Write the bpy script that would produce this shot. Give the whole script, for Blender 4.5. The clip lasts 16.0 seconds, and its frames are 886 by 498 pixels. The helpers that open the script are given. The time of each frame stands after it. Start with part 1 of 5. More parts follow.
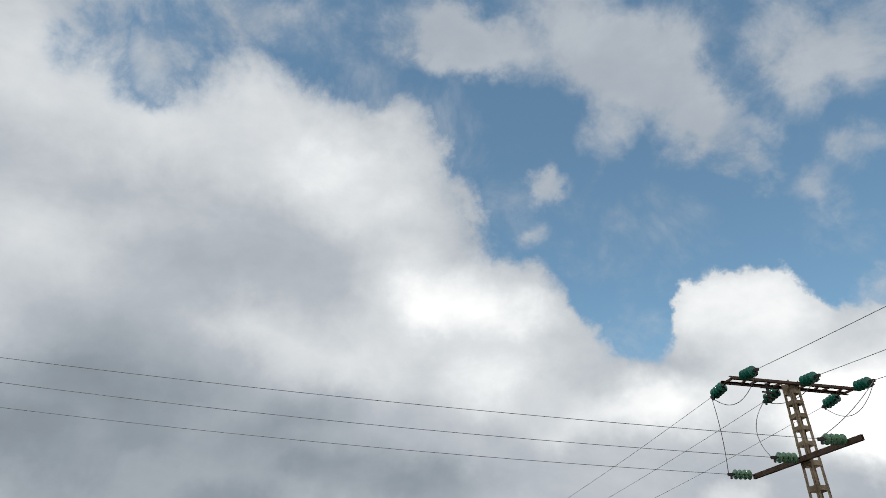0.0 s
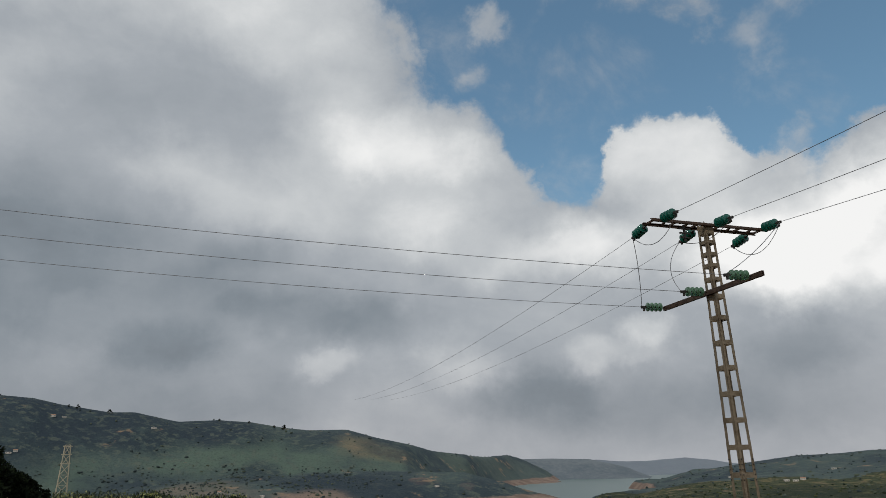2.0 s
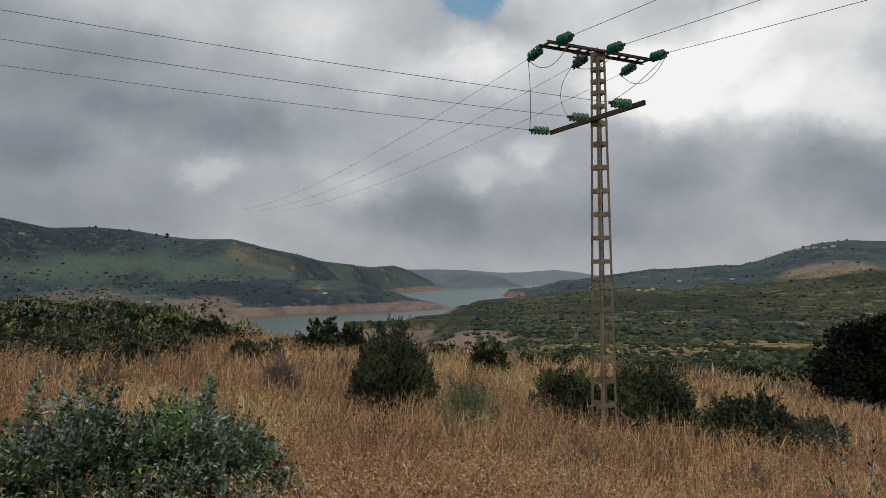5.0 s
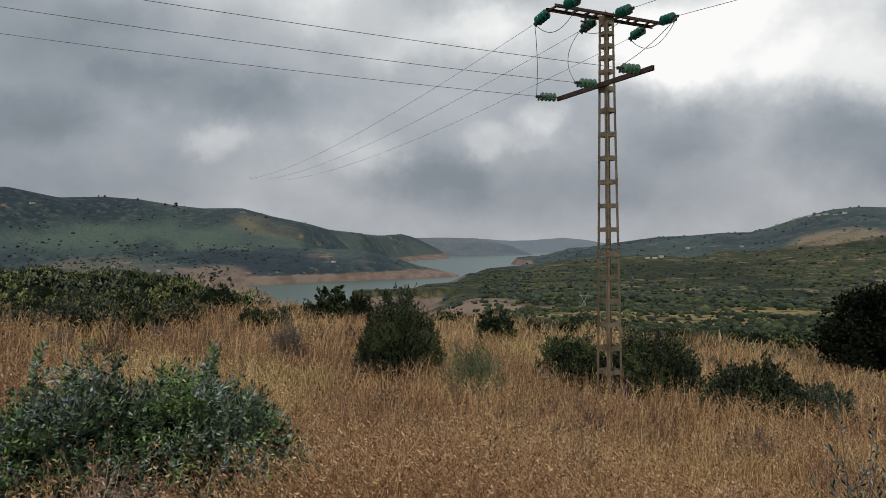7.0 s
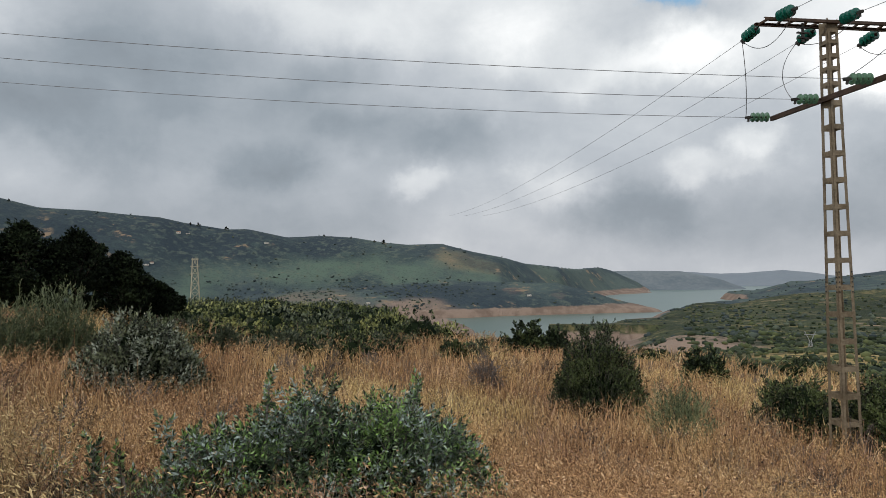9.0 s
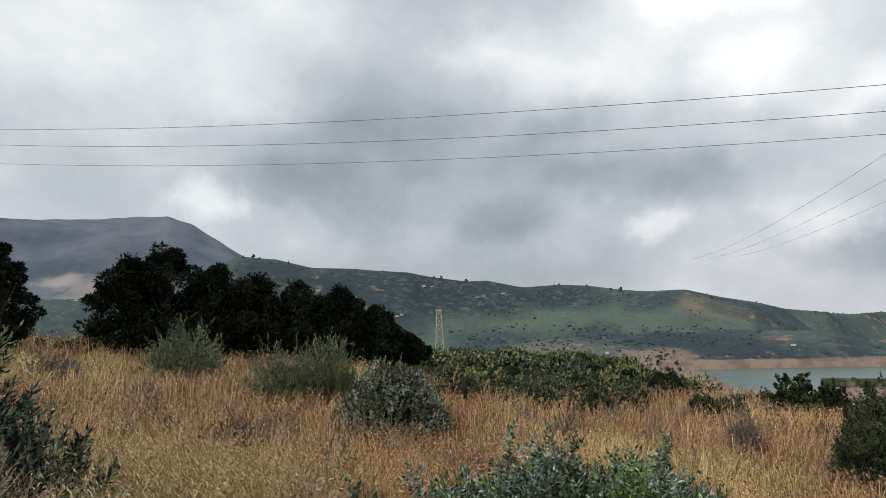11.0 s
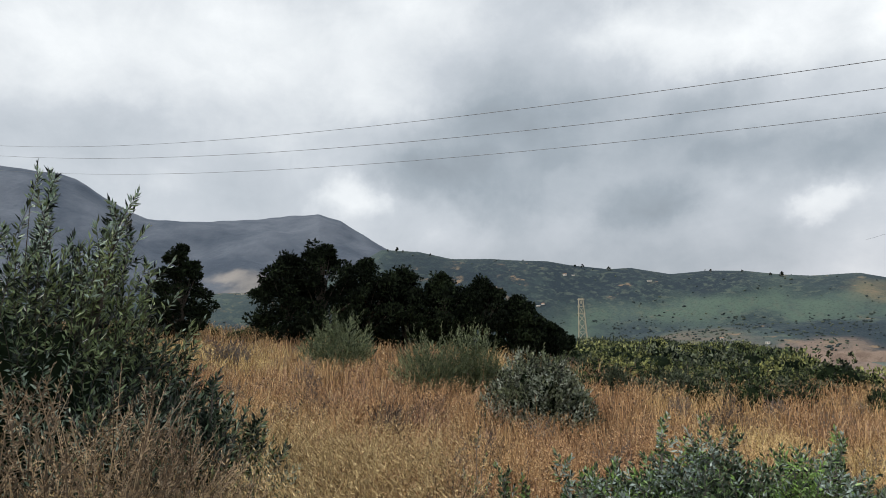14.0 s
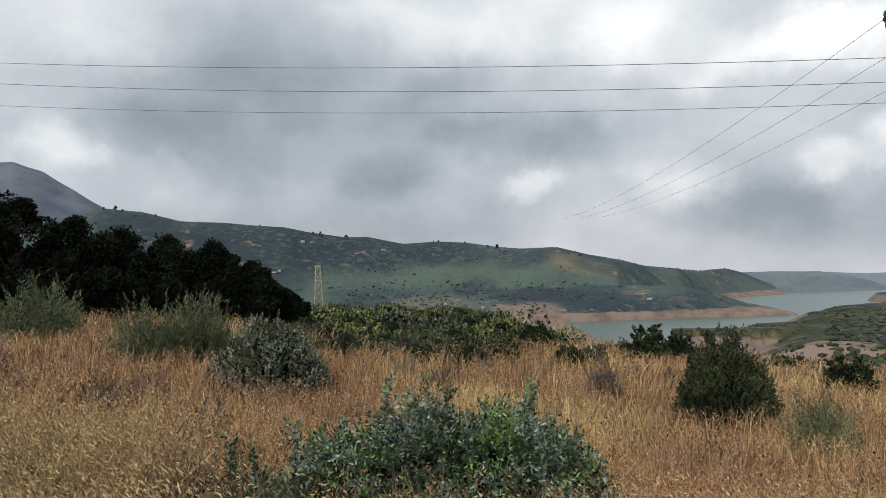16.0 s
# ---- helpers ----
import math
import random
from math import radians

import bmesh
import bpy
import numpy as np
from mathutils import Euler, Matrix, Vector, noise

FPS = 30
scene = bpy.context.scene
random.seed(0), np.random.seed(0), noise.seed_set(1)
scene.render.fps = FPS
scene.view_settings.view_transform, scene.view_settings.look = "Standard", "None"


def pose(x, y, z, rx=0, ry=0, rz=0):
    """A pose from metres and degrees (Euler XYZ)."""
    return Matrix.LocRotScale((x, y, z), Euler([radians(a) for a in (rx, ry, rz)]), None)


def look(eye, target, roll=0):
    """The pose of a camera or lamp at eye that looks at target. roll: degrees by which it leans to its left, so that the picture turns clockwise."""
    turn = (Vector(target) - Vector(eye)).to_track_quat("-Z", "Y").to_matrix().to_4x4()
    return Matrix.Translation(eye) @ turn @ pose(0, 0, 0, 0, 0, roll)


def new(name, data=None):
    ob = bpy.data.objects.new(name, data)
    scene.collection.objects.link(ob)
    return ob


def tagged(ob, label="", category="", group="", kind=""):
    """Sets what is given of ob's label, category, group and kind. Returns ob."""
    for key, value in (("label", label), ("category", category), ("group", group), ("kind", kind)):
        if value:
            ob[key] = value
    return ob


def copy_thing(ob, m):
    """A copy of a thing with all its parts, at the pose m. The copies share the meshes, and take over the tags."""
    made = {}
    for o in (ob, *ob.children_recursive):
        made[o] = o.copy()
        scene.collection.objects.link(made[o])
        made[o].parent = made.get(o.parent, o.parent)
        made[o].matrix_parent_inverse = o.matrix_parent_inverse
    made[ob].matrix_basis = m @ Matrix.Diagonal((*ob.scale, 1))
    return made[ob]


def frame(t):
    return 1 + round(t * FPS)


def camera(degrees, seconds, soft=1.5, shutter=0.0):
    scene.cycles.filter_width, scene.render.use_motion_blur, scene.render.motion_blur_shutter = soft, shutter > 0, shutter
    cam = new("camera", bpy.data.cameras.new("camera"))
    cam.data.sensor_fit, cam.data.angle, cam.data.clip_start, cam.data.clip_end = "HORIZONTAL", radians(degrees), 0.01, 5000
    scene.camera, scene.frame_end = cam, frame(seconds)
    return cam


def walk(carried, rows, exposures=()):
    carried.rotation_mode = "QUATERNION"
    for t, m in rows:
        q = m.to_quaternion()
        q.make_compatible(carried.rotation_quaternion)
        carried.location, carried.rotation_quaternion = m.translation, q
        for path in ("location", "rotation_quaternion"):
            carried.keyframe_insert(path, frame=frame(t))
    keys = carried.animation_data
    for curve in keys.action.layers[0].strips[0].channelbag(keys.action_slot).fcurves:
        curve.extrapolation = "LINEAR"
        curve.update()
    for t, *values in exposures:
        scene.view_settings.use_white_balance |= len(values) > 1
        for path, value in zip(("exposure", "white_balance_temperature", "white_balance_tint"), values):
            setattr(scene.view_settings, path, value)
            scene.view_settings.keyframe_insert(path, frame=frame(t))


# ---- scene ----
cam = camera(68.1, 16.0, soft=0.5)
ROWS = [
    (0, -0.063, 0.008, -0.011, 121.52, -0.67, -1.74),
    (0.5, -0.063, 0.018, 0.002, 118.34, -0.12, -2.77),
    (1, -0.065, 0.044, -0.001, 115.09, 0.77, -3.71),
    (1.5, -0.057, 0.068, -0.007, 110.64, 0.98, -5.37),
    (2, -0.029, 0.084, -0.018, 107.93, 1.31, -7.02),
    (2.5, -0.021, 0.100, -0.022, 104.56, 1.41, -9.55),
    (3, -0.036, 0.082, -0.031, 101.70, 1.24, -11.66),
    (3.5, -0.048, 0.052, -0.010, 98.34, 1.09, -12.58),
    (4, -0.044, 0.073, -0.019, 97.05, 0.41, -15.12),
    (4.5, -0.056, 0.042, -0.026, 95.26, 0.03, -16.21),
    (5, -0.047, -0.014, -0.026, 91.77, 0.62, -16.71),
    (5.2, -0.034, 0.027, -0.027, 90.38, 0.93, -16.81),
    (7.3, 0.018, -0.005, -0.014, 88.92, 0.79, -15.58),
    (7.5, 0.011, -0.002, -0.015, 89.09, 0.77, -13.55),
    (8, 0.020, 0.013, -0.015, 90.68, 1.26, -7.71),
    (8.5, 0.014, 0.001, -0.009, 91.19, 1.85, -2.46),
    (9, 0.016, -0.023, -0.015, 92.24, 1.14, 0.97),
    (9.5, 0.018, 0.018, -0.020, 93.17, -0.21, 3.04),
    (10, -0.000, 0.054, -0.021, 95.01, -1.68, 9.22),
    (10.2, -0.005, 0.061, -0.014, 96.78, -0.94, 12.09),
    (12.3, 0.036, -0.050, 0.041, 96.18, 1.93, 28.39),
    (12.5, 0.026, -0.043, 0.043, 96.37, 1.75, 28.89),
    (13, 0.022, -0.024, 0.035, 96.45, 2.05, 32.43),
    (13.5, 0.022, -0.029, 0.027, 96.65, 2.01, 32.75),
    (14, 0.016, -0.042, 0.031, 96.51, 1.98, 33.59),
    (14.5, 0.021, -0.083, 0.045, 96.40, 1.21, 30.77),
    (15, 0.047, -0.119, 0.043, 95.76, 1.80, 25.68),
    (15.5, 0.040, -0.054, 0.032, 94.23, 1.58, 17.75),
    (16, 0.042, -0.066, 0.023, 92.87, 1.84, 10.92),
]
EXPO = [(0.0, -0.08), (0.5, -0.2), (1.5, -0.36), (2.5, -0.45), (3.5, -0.47), (5.0, -0.42), (7.5, -0.25), (9.0, 0.05), (12.5, 0.26), (14.5, 0.32), (16.0, 0.18)]
walk(cam, [(t, pose(*p)) for t, *p in ROWS], EXPO)


# ---- sky and sun ----
def way(az, el):
    """Unit direction: azimuth in degrees to the right of +y, elevation in degrees."""
    a, e = radians(az), radians(el)
    return Vector((math.sin(a) * math.cos(e), math.cos(a) * math.cos(e), math.sin(e)))


class Nodes:
    """Short-hand for building a node tree."""

    def __init__(self, tree):
        self.t = tree
        tree.nodes.clear()

    def add(self, kind, values=(), op=""):
        n = self.t.nodes.new(kind)
        if op:
            n.operation = op
        for key, v in dict(values).items():
            if isinstance(v, bpy.types.NodeSocket):
                self.t.links.new(v, n.inputs[key])
            else:
                n.inputs[key].default_value = v
        return n

    def math(self, op, a, b=0.0, c=0.0, clamp=False):
        n = self.add("ShaderNodeMath", {0: a, 1: b, 2: c}, op)
        n.use_clamp = clamp
        return n.outputs[0]

    def remap(self, v, a, b, lo=0.0, hi=1.0, smooth=True):
        n = self.add("ShaderNodeMapRange", {0: v, 1: a, 2: b, 3: lo, 4: hi})
        n.interpolation_type = "SMOOTHSTEP" if smooth else "LINEAR"
        return n.outputs[0]

    def noise(self, vec, scale, detail=4.0, rough=0.55, distort=0.0):
        return self.add("ShaderNodeTexNoise", {"Vector": vec, "Scale": scale, "Detail": detail, "Roughness": rough, "Distortion": distort})

    def mix(self, f, a, b, blend="MIX"):
        n = self.add("ShaderNodeMix")
        n.data_type, n.blend_type = "RGBA", blend
        for key, v in ((0, f), (6, a), (7, b)):
            if isinstance(v, bpy.types.NodeSocket):
                self.t.links.new(v, n.inputs[key])
            elif key and len(v) == 3:
                n.inputs[key].default_value = (*v, 1)
            else:
                n.inputs[key].default_value = v
        return n.outputs[2]


SUN_AZ, SUN_EL = -150.0, 52.0
world = bpy.data.worlds.new("cloudy_sky")
scene.world = world
world.use_nodes = True
W = Nodes(world.node_tree)
direction = W.add("ShaderNodeTexCoord").outputs["Generated"]
sky = W.add("ShaderNodeTexSky")
sky.sky_type, sky.sun_disc, sky.sun_elevation, sky.sun_rotation = "NISHITA", False, radians(SUN_EL), radians(SUN_AZ)
sky.air_density, sky.dust_density = 1.0, 1.5
blue = W.mix(1.0, sky.outputs[0], (0.146, 0.177, 0.162), "MULTIPLY")
flat = W.add("ShaderNodeVectorMath", {0: direction, 1: (1.0, 1.0, 2.0)}, op="MULTIPLY").outputs[0]
warp = W.noise(direction, 5.0, 7.0, 0.62).outputs["Color"]
warp = W.add("ShaderNodeVectorMath", {0: warp, 1: (0.5, 0.5, 0.5)}, op="SUBTRACT").outputs[0]
bent = W.add("ShaderNodeVectorMath", {0: warp, 1: (0.2, 0.2, 0.2), 2: direction}, op="MULTIPLY_ADD").outputs[0]
bent_flat = W.add("ShaderNodeVectorMath", {0: warp, 1: (0.2, 0.2, 0.26), 2: flat}, op="MULTIPLY_ADD").outputs[0]


def patches(rows, vec, start, tall=1.0):
    """Sum of soft patches of cloud (azimuth, elevation, radius in degrees, amount); tall: how much flatter than round."""
    total = start
    for az, el, rad, amount in rows:
        c = way(az, el)
        d = W.add("ShaderNodeVectorMath", {0: vec, 1: (c.x, c.y, c.z * tall)}, op="DISTANCE").outputs["Value"]
        total = W.math("ADD", total, W.remap(d, radians(rad) * 0.2, radians(rad), amount, 0.0))
    return total


GAPS = [(-28, 47, 9, 0.45), (-36, 42, 6, 0.35), (-12, 49, 9, 0.7), (2, 49, 11, 0.9), (9, 41, 9, 0.9), (11, 34, 7, 0.8), (18, 31, 8, 0.9), (16, 48, 10, 0.9), (24, 41, 10, 0.9), (30, 47, 10, 0.9), (42, 36, 8, 0.8),
        (19, 25.5, 5, 0.8), (19.0, 21.5, 3.2, 0.6), (26, 31, 7, 0.8), (34, 29, 7, 0.8), (37, 40, 9, 0.8), (45, 43, 9, 0.8), (44, 30, 8, 0.8), (47, 26, 6, 0.7), (42, 27, 6, 0.8), (36.5, 25.5, 4.2, 0.8), (40, 24, 4, 0.6)]
WISPS = [(-2, 51, 5, 0.6), (3, 49.5, 5, 0.8), (7.5, 48.5, 4, 0.6), (17, 49, 7, 0.8), (22, 44.5, 6, 0.8), (26, 41, 5.5, 0.8), (30, 37.5, 4.5, 0.7), (27, 46, 6, 0.6), (18, 39.5, 3.5, 0.55), (12, 36.2, 2.4, 0.7), (11.5, 31.8, 1.6, 0.35), (39.5, 43, 5, 0.6), (45, 41, 5, 0.5),
         (37.6, 39.5, 3.5, 0.45), (41, 34, 4.0, 0.75), (36, 31.3, 3, 0.4), (38, 23.3, 2.2, 0.5), (-31, 43.5, 3.5, 0.5), (-22, 48.3, 4, 0.5)]
HEADS = [(24.6, 24, 3.4, 0.9), (29, 24.2, 4.2, 0.95), (32.5, 21.5, 3.8, 0.8)]
fine = W.noise(direction, 9.0, 10.0, 0.64, 0.3).outputs[0]
gap = patches(GAPS, bent, 0.0)
edge_noise = W.remap(gap, 0.0, 0.35)
gap = W.math("MINIMUM", gap, 1.0)
gap = W.math("SUBTRACT", gap, patches(HEADS, bent, 0.0))
gap = W.math("ADD", gap, W.math("MULTIPLY", W.math("MULTIPLY", W.math("SUBTRACT", fine, 0.5), 1.5), edge_noise))
cover = W.remap(gap, 0.05, 0.62, 1.0, 0.0)
veil = W.math("ADD", patches(WISPS, bent, 0.0), W.math("MULTIPLY", W.math("SUBTRACT", fine, 0.5), 1.5))
veil = W.math("ADD", veil, W.math("MULTIPLY", W.math("SUBTRACT", W.noise(direction, 6.0, 4.0, 0.5).outputs[0], 0.5), 1.1))
veil = W.remap(veil, 0.0, 0.9, 0.0, 0.86)
cover = W.math("MAXIMUM", cover, W.math("MULTIPLY", veil, W.remap(W.add("ShaderNodeSeparateXYZ", {0: direction}).outputs[1], 0.0, 0.2)))
LIGHT = [(-20, 39, 14, 0.16), (-8, 37, 10, 0.14), (-38, 38, 12, 0.14), (0, 27.6, 9, 0.13), (5, 27, 10, 0.14), (10.4, 25.5, 6, 0.12), (28, 24, 11, 0.26), (-31.5, 28, 9, 0.06), (-3.7, 33, 8, 0.1),
         (5.9, 19.7, 7, 0.12), (-6, 20, 7, 0.06), (11.5, 16.5, 6, 0.12), (14, 15.2, 5, 0.1), (20, 17, 7, 0.2), (24.8, 10.6, 4, 0.18), (35, 15, 9, 0.28), (39.5, 14, 10, 0.32), (39, 18.5, 9, 0.26), (48.7, 12, 9, 0.3), (47, 18, 10, 0.28), (30, 18, 8, 0.2), (21, 16, 8, 0.1),
         (-2.2, 8.45, 4.2, 0.14), (-41.3, 10.6, 5, 0.14), (-31.5, 8, 5, 0.06), (-22.5, 7.7, 5, 0.06), (-13, 6.4, 6, 0.05), (-12, 24, 13, 0.09), (2, 23, 13, 0.12), (12, 22, 9, 0.08), (9.5, 7.6, 5, 0.12), (20, 8.3, 4, 0.14), (25, 9, 4, 0.1),
         (-37.5, 20, 8, 0.08), (-57, 24, 16, 0.1), (-47, 24, 12, 0.06), (-65, 21, 14, 0.08), (-35, 26, 14, 0.06), (-13, 23, 9, 0.06), (-8.6, 15, 4, 0.05)]
DARK = [(-22, 5.5, 14, -0.12), (-10, 6, 12, -0.09), (-33, 7, 9, -0.06), (-29, 10.2, 6, -0.14), (-22, 12, 8, -0.12), (-15.3, 9.3, 6, -0.16), (-34.5, 12.8, 7, -0.12), (2.5, 11.3, 7, -0.17), (-6, 12.3, 8, -0.17), (-12, 13, 8, -0.09), (-20, 16, 9, -0.1), (-9.8, 16.3, 8, -0.1), (-28, 15, 11, -0.13), (-33, 14.5, 12, -0.1), (-24, 19, 10, -0.07), (-14, 14, 10, -0.03), (-31, 20, 9, -0.06),
        (15.3, 5, 9, -0.16), (11.2, 5.4, 6, -0.06), (17.5, 6.3, 6, -0.08), (25, 4, 10, -0.12), (35.5, 8, 7, -0.18), (34, 4, 9, -0.12), (49, 6.6, 9, -0.2), (-15.7, 27.3, 9, -0.08), (-24, 26.5, 9, -0.07), (-8.5, 25, 8, -0.06), (-9.6, 18, 7, -0.06),
        (-50, 12, 9, -0.05), (-63, 15.5, 8, -0.06), (-12, 4, 14, -0.04), (0, 13, 6, -0.05)]
shade = patches(LIGHT + DARK, bent_flat, 0.61, 2.0)
shade = W.math("ADD", shade, W.math("MULTIPLY", W.math("SUBTRACT", W.noise(flat, 5.0, 7.0, 0.58, 0.3).outputs[0], 0.5), 0.22))
shade = W.math("ADD", shade, W.math("MULTIPLY", W.math("SUBTRACT", fine, 0.5), 0.15), clamp=True)
ramp = W.add("ShaderNodeValToRGB", {0: shade})
cr = ramp.color_ramp
cr.elements[0].position, cr.elements[0].color = 0.12, (0.16, 0.184, 0.212, 1)
cr.elements[1].position, cr.elements[1].color = 1.0, (1.2, 1.2, 1.19, 1)
for p, c in ((0.38, (0.298, 0.343, 0.388)), (0.6, (0.485, 0.525, 0.57)), (0.8, (0.77, 0.8, 0.82))):
    e = cr.elements.new(p)
    e.color = (*c, 1)
low = W.remap(W.add("ShaderNodeSeparateXYZ", {0: direction}).outputs[2], 0.2, 0.0)
cloud = W.mix(W.math("MULTIPLY", low, 0.75), ramp.outputs[0], W.mix(1.0, ramp.outputs[0], (1.03, 0.985, 0.965), "MULTIPLY"))
sky_colour = W.mix(cover, blue, cloud)
W.add("ShaderNodeOutputWorld", {0: W.add("ShaderNodeBackground", {0: sky_colour, 1: 1.0}).outputs[0]})

sun = new("sun", bpy.data.lights.new("sun", "SUN"))
sun.data.energy, sun.data.angle, sun.data.color = 1.7, radians(5), (1.0, 0.95, 0.87)
sun.matrix_world = look(way(SUN_AZ, SUN_EL) * 100, (0, 0, 0))


# ---- materials ----
def material(name, rough=0.8, metal=0.0, spec=0.5):
    m = bpy.data.materials.new(name)
    m.use_nodes = True
    n = Nodes(m.node_tree)
    b = n.add("ShaderNodeBsdfPrincipled", {"Roughness": rough, "Metallic": metal, "Specular IOR Level": spec})
    n.add("ShaderNodeOutputMaterial", {0: b.outputs[0]})
    n.b = b
    n.pos = n.add("ShaderNodeNewGeometry").outputs["Position"]
    return m, n


def set_colour(n, c):
    n.t.links.new(c, n.b.inputs["Base Color"])


def set_bump(n, height, strength=0.4, distance=0.02):
    bump = n.add("ShaderNodeBump", {"Height": height, "Strength": strength, "Distance": distance})
    n.t.links.new(bump.outputs[0], n.b.inputs["Normal"])


def leaf_material(name, dark, mid, light, patch=0.6, rough=0.55, spread=1.0, spec=0.35, pale=None, pale_from=0.88, deep=0.0):
    """Leaves: colour varies from leaf to leaf and in drifts across the plant. deep, pale: painted inner shade and sky
    glints.
    """
    m, n = material(name, rough, spec=spec)
    rnd = n.add("ShaderNodeNewGeometry").outputs["Random Per Island"]
    drift = n.noise(n.pos, patch, 3.0).outputs[0]
    # deep: share of leaves painted dark, as shade in the plant's depth
    c = n.mix(n.remap(rnd, deep, spread), dark, mid)
    c = n.mix(n.remap(n.math("ADD", n.math("MULTIPLY", rnd, 0.35), n.math("MULTIPLY", drift, 1.0)), 0.62, 0.95), c, light)
    # pale leaves carry painted glints of reflected sky
    if pale:
        stand = n.remap(n.noise(n.pos, patch * 1.3, 2.0).outputs[0], 0.38, 0.62, -0.35, 0.35)
        c = n.mix(n.remap(n.math("ADD", n.math("FRACT", n.math("MULTIPLY", rnd, 7.31)), stand), pale_from, pale_from + 0.05), c, pale)
    set_colour(n, c)
    return m


def plain_material(name, a, b, scale=8.0, rough=0.7, metal=0.0, bump=0.0):
    """A surface mottled between two colours at two scales."""
    m, n = material(name, rough, metal)
    f = n.math("ADD", n.math("MULTIPLY", n.noise(n.pos, scale, 6.0, 0.6).outputs[0], 0.65), n.math("MULTIPLY", n.noise(n.pos, scale * 9, 3.0).outputs[0], 0.35))
    set_colour(n, n.mix(n.remap(f, 0.32, 0.68), a, b))
    if bump:
        set_bump(n, f, bump)
    return m


def grass_material(name, gain):
    """Dry stalks: straw, rust and grey-mauve stands that drift into one another, varied stalk by stalk."""
    m, n = material(name, 0.75, spec=0.25)
    rnd = n.add("ShaderNodeNewGeometry").outputs["Random Per Island"]
    drift = n.noise(n.pos, 0.28, 4.0, 0.6).outputs[0]
    drift2 = n.noise(n.pos, 0.8, 4.0, 0.6).outputs[0]
    tone = lambda c: [min(1, v * gain) for v in c]
    a = n.mix(n.remap(rnd, 0.0, 1.0), tone((0.1, 0.05, 0.025)), tone((0.47, 0.285, 0.145)))
    b = n.mix(n.remap(rnd, 0.0, 1.0), tone((0.15, 0.085, 0.038)), tone((0.6, 0.405, 0.2)))
    c = n.mix(n.remap(rnd, 0.0, 1.0), tone((0.12, 0.066, 0.046)), tone((0.42, 0.265, 0.185)))
    mixed = n.mix(n.remap(drift, 0.42, 0.6), a, b)
    mixed = n.mix(n.remap(drift2, 0.54, 0.68), mixed, c)
    gold = n.mix(rnd, tone((0.2, 0.12, 0.045)), tone((0.8, 0.58, 0.27)))
    mixed = n.mix(n.remap(n.noise(n.pos, 0.11, 3.0, 0.6).outputs[0], 0.5, 0.62, 0.0, 0.8), mixed, gold)
    set_colour(n, n.mix(n.remap(rnd, 0.9, 1.0, 0.0, 0.5), mixed, tone((0.75, 0.6, 0.4))))
    return m


M_GRASS = grass_material("dry_grass", 1.38)
M_SEED = grass_material("dry_oat_heads", 1.4)
M_OAT = leaf_material("golden_oats", (0.17, 0.105, 0.045), (0.5, 0.36, 0.165), (0.74, 0.57, 0.3), 1.2, 0.7)
M_THISTLE = leaf_material("dry_thistle", (0.03, 0.02, 0.014), (0.06, 0.04, 0.028), (0.11, 0.072, 0.05))
M_TWIG = plain_material("grey_twigs", (0.14, 0.12, 0.11), (0.26, 0.22, 0.2), 6.0, 0.85)
M_DEADBUSH = leaf_material("dry_grey_brush", (0.1, 0.085, 0.08), (0.2, 0.165, 0.15), (0.3, 0.24, 0.2))
M_DRYBRUSH = leaf_material("dull_dry_brush", (0.09, 0.063, 0.04), (0.42, 0.31, 0.2), (0.68, 0.51, 0.31), 1.4)
M_DRYSTALK = leaf_material("brown_dry_stalks", (0.025, 0.016, 0.01), (0.11, 0.072, 0.044), (0.28, 0.19, 0.11), 1.5)
M_BARK = plain_material("bark", (0.05, 0.04, 0.032), (0.12, 0.095, 0.075), 5.0, 0.9, bump=0.5)
M_LENTISK = leaf_material("grey_green_leaves", (0.014, 0.026, 0.014), (0.17, 0.25, 0.13), (0.27, 0.45, 0.1), 2.2, 0.35, spec=0.5, pale=(0.36, 0.44, 0.4), pale_from=0.83, deep=0.18)
M_OLIVE = leaf_material("olive_leaves", (0.008, 0.017, 0.011), (0.15, 0.225, 0.14), (0.32, 0.4, 0.17), 0.9, 0.38, spec=0.45, pale=(0.4, 0.5, 0.4), pale_from=0.84, deep=0.38)
M_SAGE = leaf_material("grey_sage_leaves", (0.014, 0.02, 0.012), (0.15, 0.18, 0.11), (0.28, 0.31, 0.18), 1.2, 0.5, pale=(0.38, 0.42, 0.34), pale_from=0.74, deep=0.2)
M_BROOM = leaf_material("silvery_broom_leaves", (0.04, 0.054, 0.026), (0.155, 0.19, 0.095), (0.29, 0.33, 0.175), 0.5, 0.55)
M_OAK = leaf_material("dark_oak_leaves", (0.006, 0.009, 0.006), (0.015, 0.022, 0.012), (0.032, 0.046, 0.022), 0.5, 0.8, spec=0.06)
M_SHRUB = leaf_material("green_shrub_leaves", (0.02, 0.032, 0.012), (0.16, 0.19, 0.065), (0.42, 0.42, 0.15), 0.35, 0.55, deep=0.2)
M_DARKSHRUB = leaf_material("dark_green_shrub_leaves", (0.007, 0.013, 0.006), (0.06, 0.09, 0.04), (0.15, 0.19, 0.07), 0.8, 0.55, deep=0.3)
M_GREYSHRUB = leaf_material("silvery_shrub_leaves", (0.022, 0.032, 0.018), (0.13, 0.16, 0.095), (0.24, 0.26, 0.165), 0.5, 0.55, deep=0.15)
